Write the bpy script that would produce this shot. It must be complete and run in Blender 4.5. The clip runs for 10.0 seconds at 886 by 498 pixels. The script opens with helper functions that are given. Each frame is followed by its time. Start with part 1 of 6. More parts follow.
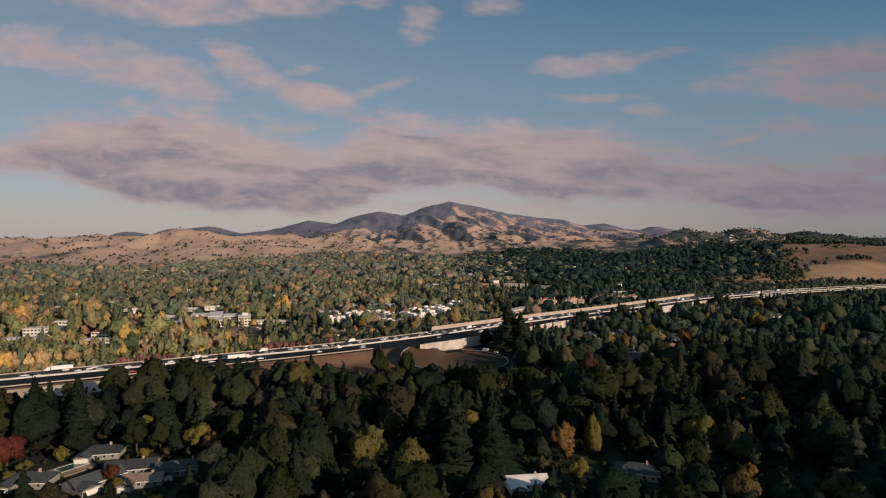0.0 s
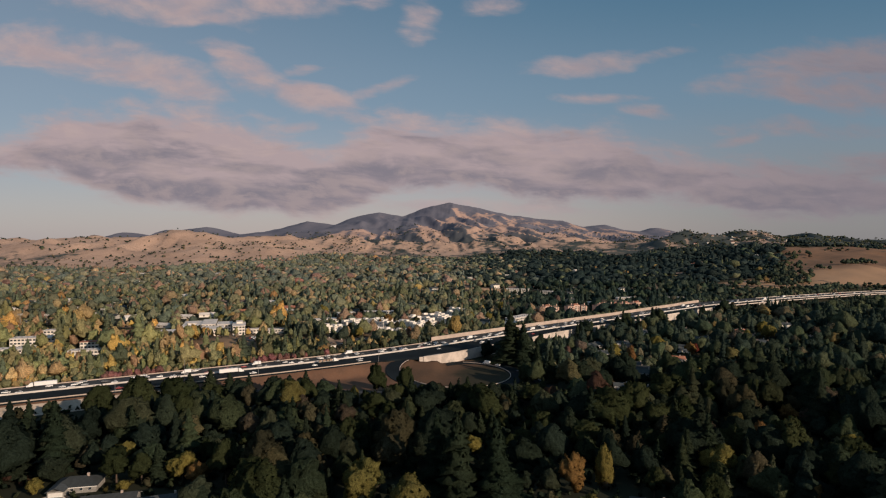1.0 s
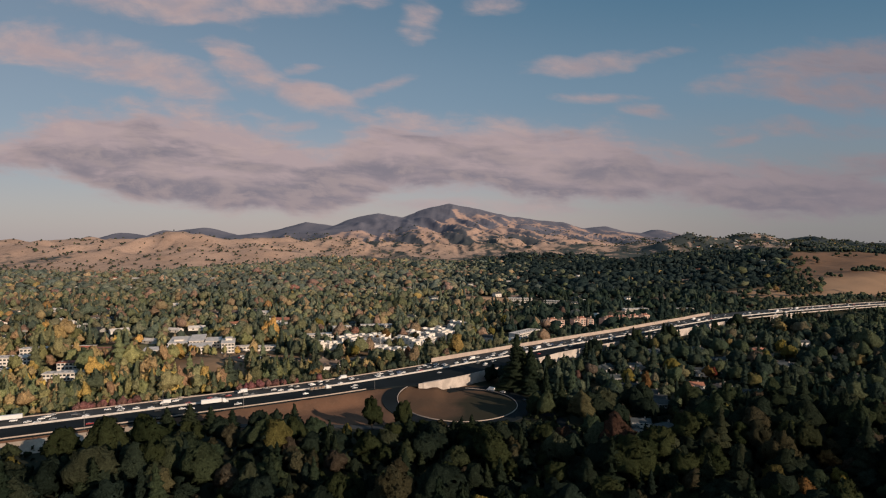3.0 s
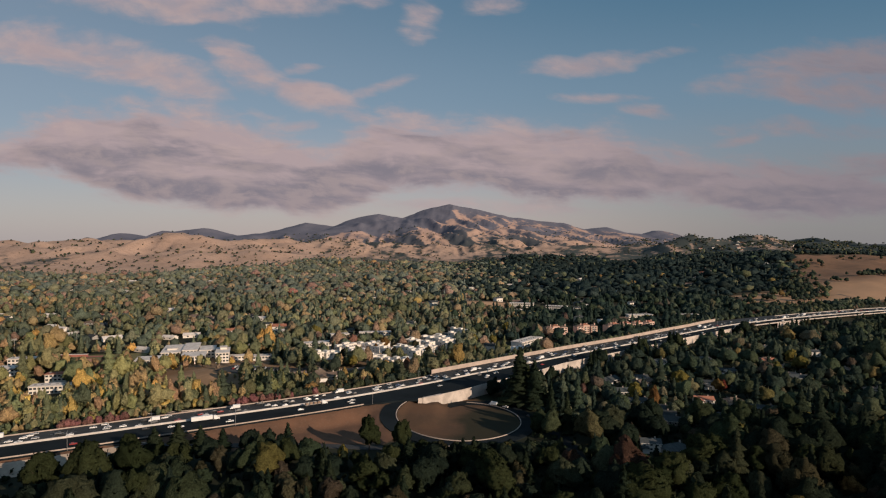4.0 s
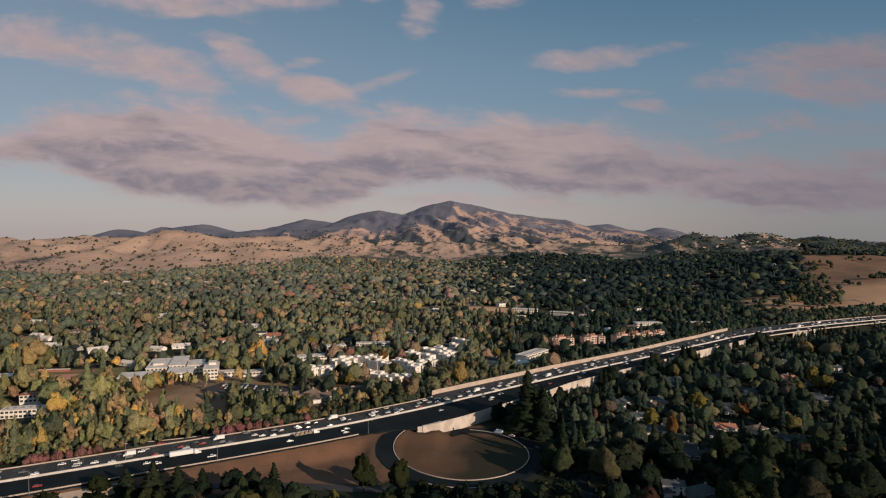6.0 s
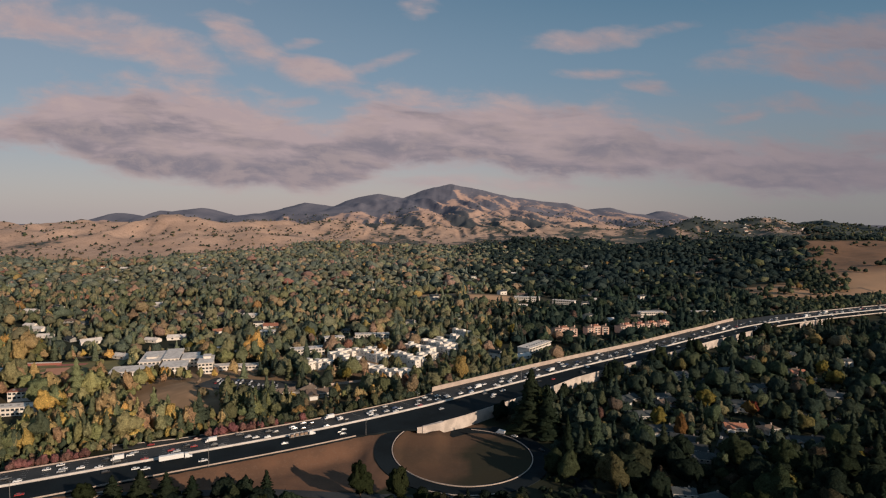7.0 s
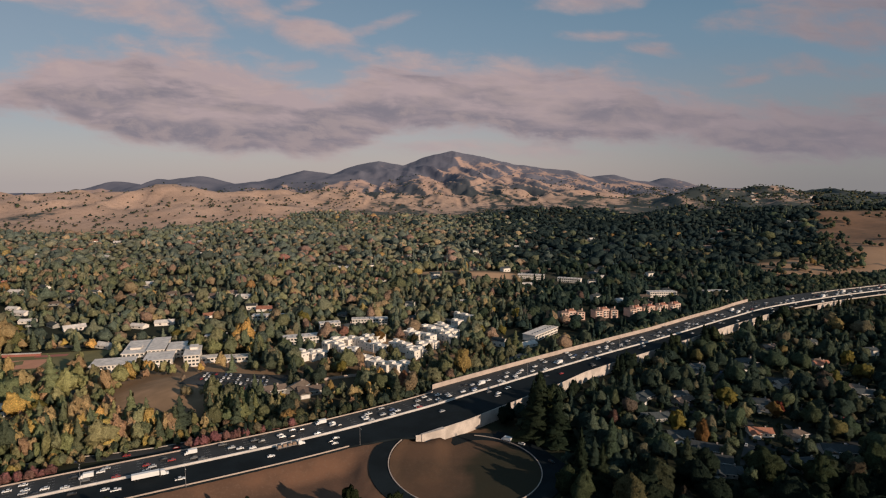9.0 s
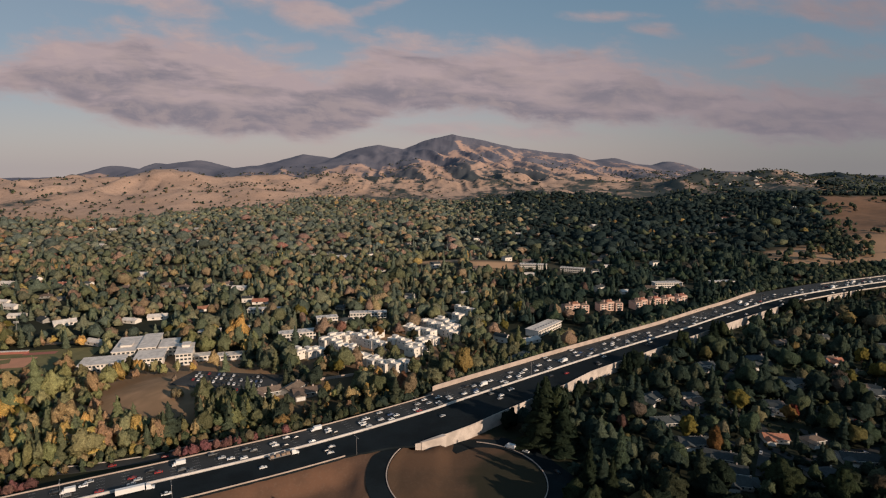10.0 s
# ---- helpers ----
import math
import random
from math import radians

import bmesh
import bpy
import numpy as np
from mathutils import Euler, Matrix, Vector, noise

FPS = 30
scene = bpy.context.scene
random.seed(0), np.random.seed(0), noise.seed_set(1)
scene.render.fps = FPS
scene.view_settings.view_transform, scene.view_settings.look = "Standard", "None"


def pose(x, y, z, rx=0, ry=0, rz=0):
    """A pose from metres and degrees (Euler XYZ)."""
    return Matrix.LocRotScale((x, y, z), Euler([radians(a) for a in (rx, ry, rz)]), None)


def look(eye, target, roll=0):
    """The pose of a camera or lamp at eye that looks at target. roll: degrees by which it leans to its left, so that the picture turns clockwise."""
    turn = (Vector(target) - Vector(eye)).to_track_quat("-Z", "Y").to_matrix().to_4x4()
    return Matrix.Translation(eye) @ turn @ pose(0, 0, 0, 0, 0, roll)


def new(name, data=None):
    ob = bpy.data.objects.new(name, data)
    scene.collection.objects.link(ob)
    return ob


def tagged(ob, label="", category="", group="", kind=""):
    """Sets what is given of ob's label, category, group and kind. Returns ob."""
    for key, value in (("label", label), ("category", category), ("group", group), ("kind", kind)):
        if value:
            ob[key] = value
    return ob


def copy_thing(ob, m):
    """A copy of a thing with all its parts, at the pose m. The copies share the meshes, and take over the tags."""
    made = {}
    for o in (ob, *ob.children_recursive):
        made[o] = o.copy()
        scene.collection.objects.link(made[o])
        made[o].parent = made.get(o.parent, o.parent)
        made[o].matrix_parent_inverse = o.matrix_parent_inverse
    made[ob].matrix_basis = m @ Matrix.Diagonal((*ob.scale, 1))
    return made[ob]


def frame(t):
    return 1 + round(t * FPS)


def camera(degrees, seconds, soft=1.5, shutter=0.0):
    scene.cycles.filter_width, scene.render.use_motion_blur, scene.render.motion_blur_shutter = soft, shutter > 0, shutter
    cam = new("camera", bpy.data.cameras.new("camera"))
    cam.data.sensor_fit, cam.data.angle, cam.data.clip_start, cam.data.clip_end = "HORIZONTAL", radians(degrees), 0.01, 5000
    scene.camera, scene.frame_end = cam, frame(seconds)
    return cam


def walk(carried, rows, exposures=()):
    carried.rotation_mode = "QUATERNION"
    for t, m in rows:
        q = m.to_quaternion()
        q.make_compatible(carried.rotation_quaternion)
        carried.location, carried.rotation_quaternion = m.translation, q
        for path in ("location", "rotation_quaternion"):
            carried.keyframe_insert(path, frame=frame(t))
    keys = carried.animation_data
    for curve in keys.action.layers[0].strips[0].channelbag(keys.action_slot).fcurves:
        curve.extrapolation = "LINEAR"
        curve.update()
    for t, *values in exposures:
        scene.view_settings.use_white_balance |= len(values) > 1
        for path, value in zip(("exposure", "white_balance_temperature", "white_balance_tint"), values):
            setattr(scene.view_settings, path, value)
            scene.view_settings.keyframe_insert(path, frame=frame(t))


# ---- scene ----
cam = camera(73.7, 10.0, soft=1.15)
# seconds, x, y, z, yaw, pitch, roll
ROWS = [
    (0.00, 0.00, -1.77, 108.21, 0.07, -0.69, 0.22),
    (0.50, -0.41, 8.06, 112.31, 0.03, -0.69, 0.19),
    (1.00, -0.93, 17.89, 116.42, 0.00, -0.68, 0.14),
    (1.50, -1.46, 27.74, 120.47, -0.03, -0.68, 0.10),
    (2.00, -1.96, 37.55, 124.45, -0.04, -0.68, 0.06),
    (2.50, -2.32, 47.27, 128.39, -0.05, -0.71, 0.02),
    (4.00, -2.91, 75.69, 140.16, -0.03, -0.76, -0.06),
    (4.50, -3.20, 84.97, 144.16, -0.02, -0.76, -0.09),
    (5.00, -3.51, 94.26, 148.22, -0.00, -0.76, -0.12),
    (5.50, -3.71, 103.61, 152.32, 0.01, -0.77, -0.15),
    (5.75, -3.73, 108.57, 154.36, 0.02, -0.87, -0.16),
    (6.00, -3.75, 113.52, 156.39, 0.03, -1.27, -0.16),
    (6.50, -3.79, 123.43, 160.46, 0.05, -2.13, -0.16),
    (7.00, -3.83, 133.34, 164.53, 0.07, -2.95, -0.16),
    (7.50, -3.71, 143.93, 168.44, 0.10, -3.79, -0.12),
    (8.00, -3.60, 154.83, 172.37, 0.13, -4.61, -0.08),
    (8.50, -3.42, 165.96, 176.22, 0.15, -5.43, -0.04),
    (9.00, -3.36, 177.30, 180.07, 0.18, -6.25, 0.00),
    (9.50, -3.39, 188.81, 184.05, 0.19, -7.07, 0.05),
    (10.00, -3.48, 200.32, 188.16, 0.20, -7.89, 0.09),
]
walk(cam, [(t, pose(x, y, z, 90 + pitch, roll, yaw)) for t, x, y, z, yaw, pitch, roll in ROWS])

# ---- world, sun ----
SUN_FROM = Vector((0.76, -0.65, math.tan(radians(18)))).normalized()
SUN_EL = math.asin(SUN_FROM.z)
SUN_AZ = math.atan2(SUN_FROM.x, SUN_FROM.y)


class Nodes:
    """Short hand for node trees."""

    def __init__(self, tree):
        self.t = tree
        tree.nodes.clear()

    def n(self, kind, **inputs):
        node = self.t.nodes.new(kind)
        for k, v in inputs.items():
            self.put(node, k, v)
        return node

    def put(self, node, key, v):
        sock = node.inputs[int(key[1:])] if key[0] == "i" and key[1:].isdigit() else node.inputs[key.replace("_", " ")]
        if isinstance(v, bpy.types.NodeSocket):
            self.t.links.new(v, sock)
        elif isinstance(v, (tuple, list)) and len(v) == 3 and sock.type == "RGBA":
            sock.default_value = (*v, 1)
        else:
            sock.default_value = v

    def m(self, op, a, b=0.0, c=0.0):
        node = self.t.nodes.new("ShaderNodeMath")
        node.operation = op
        for i, v in enumerate((a, b, c)):
            self.put(node, "i%d" % i, v)
        return node.outputs[0]

    def mix(self, f, a, b):
        node = self.t.nodes.new("ShaderNodeMix")
        node.data_type = "RGBA"
        self.put(node, "i0", f)
        self.put(node, "i6", a)
        self.put(node, "i7", b)
        return node.outputs[2]

    def noise(self, vec, scale, detail=4.0, rough=0.55):
        node = self.n("ShaderNodeTexNoise", Scale=scale, Detail=detail, Roughness=rough)
        if vec is not None:
            self.put(node, "Vector", vec)
        return node.outputs["Fac"]

    def ramp(self, v, lo, hi, a=0.0, b=1.0):
        node = self.t.nodes.new("ShaderNodeMapRange")
        node.interpolation_type = "SMOOTHSTEP"
        for i, x in enumerate((v, lo, hi, a, b)):
            self.put(node, "i%d" % i, x)
        return node.outputs[0]

    def vec(self, x, y, z=0.0):
        return self.n("ShaderNodeCombineXYZ", i0=x, i1=y, i2=z).outputs[0]


world = bpy.data.worlds.new("sky")
scene.world = world
world.use_nodes = True
g = Nodes(world.node_tree)
SKY = 0.085
nishita = g.n("ShaderNodeTexSky")
nishita.sky_type, nishita.sun_disc = "NISHITA", False
nishita.sun_elevation, nishita.sun_rotation = SUN_EL, SUN_AZ
nishita.altitude, nishita.air_density, nishita.dust_density, nishita.ozone_density = 100, 1.0, 1.4, 1.6
sepd = g.n("ShaderNodeSeparateXYZ", i0=g.n("ShaderNodeTexCoord").outputs["Generated"])
ahead = g.m("MAXIMUM", g.m("ABSOLUTE", sepd.outputs[1]), 0.15)
U = g.m("DIVIDE", sepd.outputs[0], ahead)
V = g.m("DIVIDE", sepd.outputs[2], ahead)
# ragged fields: slow drifts, wisps drawn out sideways, small billows
drift = g.noise(g.vec(g.m("MULTIPLY", U, 3.0), g.m("MULTIPLY", V, 7.0), 1.3), 1.6, 3.0, 0.5)
warp = g.m("MULTIPLY", g.m("SUBTRACT", drift, 0.5), 0.05)
Vw = g.m("ADD", V, warp)
wisp = g.noise(g.vec(g.m("MULTIPLY_ADD", Vw, 2.5, g.m("MULTIPLY", U, 3.6)), g.m("MULTIPLY", Vw, 10.0)), 2.6, 9.0, 0.6)
puff = g.noise(g.vec(g.m("MULTIPLY_ADD", Vw, 4.0, g.m("MULTIPLY", U, 8.0)), g.m("MULTIPLY", Vw, 17.0), 3.7), 2.6, 7.0, 0.6)
streak = g.noise(g.vec(g.m("MULTIPLY_ADD", Vw, 3.0, g.m("MULTIPLY", U, 2.6)), g.m("MULTIPLY", Vw, 19.0), 8.1), 2.4, 6.0, 0.6)
# the long bank over the mountain: across (tangent), upper edge, lower edge
BANK = [
    (-0.85, 0.150, 0.118), (-0.74, 0.165, 0.122), (-0.66, 0.205, 0.115), (-0.56, 0.215, 0.080), (-0.46, 0.217, 0.062), (-0.36, 0.204, 0.055), (-0.27, 0.176, 0.049), (-0.19, 0.152, 0.048),
    (-0.13, 0.190, 0.064), (-0.08, 0.202, 0.086), (0.00, 0.192, 0.090), (0.07, 0.190, 0.098), (0.12, 0.190, 0.078), (0.21, 0.180, 0.070), (0.30, 0.170, 0.070), (0.40, 0.142, 0.072),
    (0.50, 0.138, 0.050), (0.59, 0.128, 0.044), (0.68, 0.116, 0.044), (0.76, 0.108, 0.046), (0.85, 0.104, 0.048),
]
edges = g.n("ShaderNodeValToRGB", i0=g.m("MULTIPLY_ADD", U, 0.5, 0.5))
edges.color_ramp.interpolation = "CARDINAL"
while len(edges.color_ramp.elements) < len(BANK):
    edges.color_ramp.elements.new(0.5)
for el, (u, hi, lo) in zip(edges.color_ramp.elements, BANK):
    el.position, el.color = 0.5 + 0.5 * u, (4 * hi, 4 * lo, 0, 1)
edge = g.n("ShaderNodeSeparateColor", i0=edges.outputs[0])
top, low = g.m("MULTIPLY", edge.outputs[0], 0.25), g.m("MULTIPLY", edge.outputs[1], 0.25)
inside = g.m("MINIMUM", g.m("DIVIDE", g.m("SUBTRACT", top, V), 0.024), g.m("DIVIDE", g.m("SUBTRACT", V, low), 0.013))
inside = g.m("MAXIMUM", g.m("MINIMUM", inside, 1.7), -2.5)
bank = g.m("ADD", inside, g.m("ADD", g.m("MULTIPLY", g.m("SUBTRACT", wisp, 0.5), 4.2), g.m("MULTIPLY", g.m("SUBTRACT", puff, 0.5), 2.0)))
roll = g.noise(g.vec(g.m("MULTIPLY_ADD", Vw, 5.0, g.m("MULTIPLY", U, 3.4)), g.m("MULTIPLY", Vw, 15.0), 5.5), 2.0, 5.0, 0.55)
rise = g.m("DIVIDE", g.m("SUBTRACT", V, low), g.m("MAXIMUM", g.m("SUBTRACT", top, low), 0.01))
# loose clouds: centre and half size across and up (tangents), lean, strength
LEFT_CLOUDS = [
    (-0.72, 0.335, 0.13, 0.030, -0.20, 0.9), (-0.62, 0.318, 0.12, 0.034, -0.30, 1.0), (-0.50, 0.292, 0.12, 0.030, -0.30, 1.0), (-0.43, 0.272, 0.06, 0.022, -0.5, 0.9), (-0.37, 0.328, 0.05, 0.018, -0.2, 0.5),
    (-0.325, 0.284, 0.050, 0.026, -0.30, 1.2), (-0.34, 0.308, 0.055, 0.016, -0.35, 0.9), (-0.46, 0.404, 0.17, 0.026, -0.04, 1.0), (-0.38, 0.383, 0.09, 0.012, 0.05, 0.8), (-0.29, 0.400, 0.12, 0.020, 0.0, 0.8),
    (-0.215, 0.243, 0.070, 0.020, -0.28, 1.25), (-0.155, 0.212, 0.07, 0.012, -0.20, 0.9), (-0.10, 0.262, 0.07, 0.014, 0.40, 0.5), (-0.25, 0.198, 0.035, 0.008, 0.0, 0.7), (-0.24, 0.296, 0.03, 0.010, 0.1, 0.6),
]
RIGHT_CLOUDS = [
    (-0.04, 0.375, 0.032, 0.045, -0.2, 0.55), (-0.12, 0.405, 0.04, 0.020, 0.0, 0.4), (0.08, 0.405, 0.05, 0.018, 0.0, 0.4), (0.24, 0.302, 0.085, 0.017, 0.10, 0.75), (0.34, 0.312, 0.07, 0.010, 0.12, 0.4),
    (0.27, 0.243, 0.065, 0.010, 0.02, 0.75), (0.34, 0.225, 0.05, 0.014, -0.1, 0.4), (0.55, 0.272, 0.10, 0.022, 0.16, 0.95), (0.68, 0.300, 0.14, 0.030, 0.05, 1.3), (0.74, 0.255, 0.12, 0.030, 0.0, 1.2), (0.60, 0.240, 0.10, 0.018, -0.1, 0.8),
    (0.76, 0.122, 0.10, 0.024, -0.05, 1.3), (0.50, 0.168, 0.05, 0.014, 0.25, 0.45), (0.05, 0.058, 0.20, 0.014, -0.05, 0.55), (0.62, 0.190, 0.16, 0.016, 0.0, 0.3),
]
body = None
for cx, cy, rx, ry, lean, power in LEFT_CLOUDS + RIGHT_CLOUDS:
    du, dv = g.m("SUBTRACT", U, cx), g.m("SUBTRACT", Vw, cy)
    du, dv = g.m("MULTIPLY_ADD", dv, lean, du), g.m("MULTIPLY_ADD", du, -lean, dv)
    rr = g.m("ADD", g.m("POWER", g.m("DIVIDE", du, rx), 2.0), g.m("POWER", g.m("DIVIDE", dv, ry), 2.0))
    one = g.m("SUBTRACT", power, g.m("MULTIPLY", rr, 0.8))
    one = g.m("MAXIMUM", one, -1.6)
    body = one if body is None else g.m("SMOOTH_MAX", body, one, 0.35)
loose = g.m("ADD", body, g.m("ADD", g.m("MULTIPLY", g.m("SUBTRACT", wisp, 0.5), 3.6), g.m("MULTIPLY", g.m("SUBTRACT", puff, 0.5), 1.6)))
mask = g.m("MAXIMUM", g.ramp(bank, -1.3, 1.0, 0.0, 0.97), g.ramp(loose, -0.8, 1.5, 0.0, 0.92))
# rosy where the low light reaches, purple-grey on the undersides
shade = g.m("ADD", g.m("SUBTRACT", 0.68, rise), g.m("ADD", g.m("MULTIPLY", g.m("SUBTRACT", roll, 0.5), 3.2), g.m("MULTIPLY", g.m("SUBTRACT", puff, 0.5), 1.6)))
under = g.m("MULTIPLY", g.ramp(shade, -0.35, 0.75), g.ramp(bank, -0.7, 1.2))
under = g.m("MAXIMUM", under, g.m("MULTIPLY", g.ramp(g.m("ADD", loose, g.m("MULTIPLY", g.m("SUBTRACT", streak, 0.5), 4.0)), 0.6, 2.6), g.ramp(U, -0.1, 0.6, 0.25, 0.9)))
cloud = g.mix(under, (0.43, 0.335, 0.345), (0.225, 0.20, 0.236))
cloud = g.mix(g.m("MULTIPLY", g.ramp(puff, 0.42, 0.66), 0.38), cloud, (0.54, 0.405, 0.375))
cloud = g.mix(g.ramp(U, -0.05, 0.8, 0.0, 0.72), cloud, (0.195, 0.178, 0.212))
tint = g.n("ShaderNodeMix")
tint.data_type, tint.blend_type = "RGBA", "MULTIPLY"
tint.inputs[0].default_value = 1.0
g.put(tint, "i6", nishita.outputs[0])
tint.inputs[7].default_value = (SKY, SKY, SKY, 1)
haze = g.mix(g.ramp(V, -0.02, 0.12), (0.56, 0.445, 0.42), (0.415, 0.39, 0.415))
haze = g.mix(g.ramp(V, 0.06, 0.24), haze, (0.19, 0.29, 0.385))
haze = g.mix(g.ramp(V, 0.18, 0.46), haze, (0.065, 0.175, 0.275))
haze = g.mix(g.m("MULTIPLY", g.ramp(U, -0.9, 0.5, 1.0, 0.0), 0.42), haze, (0.36, 0.36, 0.40))
haze = g.mix(g.m("MULTIPLY", g.ramp(U, -0.1, 0.7), g.ramp(V, 0.10, 0.30, 0.66, 0.12)), haze, (0.15, 0.185, 0.22))
clear = g.mix(0.75, tint.outputs[2], haze)
sky_colour = g.mix(mask, clear, cloud)
g.t.links.new(g.n("ShaderNodeBackground", Color=sky_colour, Strength=1.0).outputs[0], g.n("ShaderNodeOutputWorld").inputs[0])

sun = new("sun", bpy.data.lights.new("sun", "SUN"))
sun.data.energy, sun.data.angle, sun.data.color = 4.6, radians(0.6), (1.0, 0.77, 0.58)
sun.matrix_world = look(SUN_FROM * 1000, (0, 0, 0))
scene.view_settings.exposure = 0.0


# ---- materials ----
def material(name, colour, rough=0.8, metal=0.0, vary=0.25, scale=0.6, fine=6.0, bump=0.15, by_object=0.0, second=None, spec=0.3):
    """A surface with stains and grain at two scales; by_object: how much its copies differ."""
    m = bpy.data.materials.new(name)
    m.use_nodes = True
    k = Nodes(m.node_tree)
    pos = k.n("ShaderNodeTexCoord").outputs["Object"]
    big, small = k.noise(pos, scale, 3.0), k.noise(pos, fine, 4.0, 0.65)
    other = second or tuple(c * (1 - vary) for c in colour)
    c = k.mix(k.ramp(big, 0.35, 0.65), colour, other)
    c = k.mix(k.m("MULTIPLY", k.ramp(small, 0.45, 0.75), 0.5), c, tuple(x * (1 - vary) for x in other))
    if by_object:
        hsv = k.n("ShaderNodeHueSaturation", Color=c)
        r = k.n("ShaderNodeObjectInfo").outputs["Random"]
        k.put(hsv, "Value", k.m("MULTIPLY_ADD", r, by_object, 1 - by_object / 2))
        k.put(hsv, "Hue", k.m("MULTIPLY_ADD", k.m("FRACT", k.m("MULTIPLY", r, 17.0)), 0.05 * by_object, 0.5 - 0.025 * by_object))
        c = hsv.outputs[0]
    b = k.n("ShaderNodeBsdfPrincipled", Base_Color=c, Roughness=k.m("MULTIPLY_ADD", small, 0.15, rough - 0.07), Metallic=metal)
    b.inputs["Specular IOR Level"].default_value = spec
    if bump:
        k.put(b, "Normal", k.n("ShaderNodeBump", Strength=bump, Distance=0.2, Height=small).outputs[0])
    k.t.links.new(b.outputs[0], k.n("ShaderNodeOutputMaterial").inputs[0])
    return m


def leaf_material(name, a, b, by_object=0.5, attribute=False):
    """Foliage between two colours, thin enough to pass a little light."""
    m = bpy.data.materials.new(name)
    m.use_nodes = True
    k = Nodes(m.node_tree)
    isl = k.n("ShaderNodeNewGeometry").outputs["Random Per Island"]
    if attribute:
        at = k.n("ShaderNodeAttribute")
        at.attribute_name = "tint"
        c = at.outputs["Color"]
    else:
        c = k.mix(k.n("ShaderNodeObjectInfo").outputs["Random"], a, b)
    hsv = k.n("ShaderNodeHueSaturation", Color=c)
    k.put(hsv, "Value", k.m("MULTIPLY_ADD", isl, 0.3, 0.85))
    k.put(hsv, "Hue", k.m("MULTIPLY_ADD", isl, 0.02, 0.49))
    spot = k.n("ShaderNodeNewGeometry").outputs["Position"]
    sprig, bough = k.noise(spot, 0.95 if attribute else 1.9, 4.0, 0.72), k.noise(spot, 0.28 if attribute else 0.5, 3.0, 0.6)
    hsv = k.n("ShaderNodeHueSaturation", Color=hsv.outputs[0], Value=k.m("MULTIPLY", k.ramp(sprig, 0.34, 0.66, 0.72, 1.28), k.ramp(bough, 0.34, 0.66, 0.84, 1.16)))
    rough = k.n("ShaderNodeBump", Strength=1.0, Distance=2.2 if attribute else 0.9, Height=k.m("MULTIPLY_ADD", bough, 1.6, sprig)).outputs[0]
    d = k.n("ShaderNodeBsdfDiffuse", Color=hsv.outputs[0], Normal=rough)
    tr = k.n("ShaderNodeBsdfTranslucent", Color=hsv.outputs[0])
    mx = k.n("ShaderNodeMixShader", i0=0.2, i1=d.outputs[0], i2=tr.outputs[0])
    k.t.links.new(mx.outputs[0], k.n("ShaderNodeOutputMaterial").inputs[0])
    return m


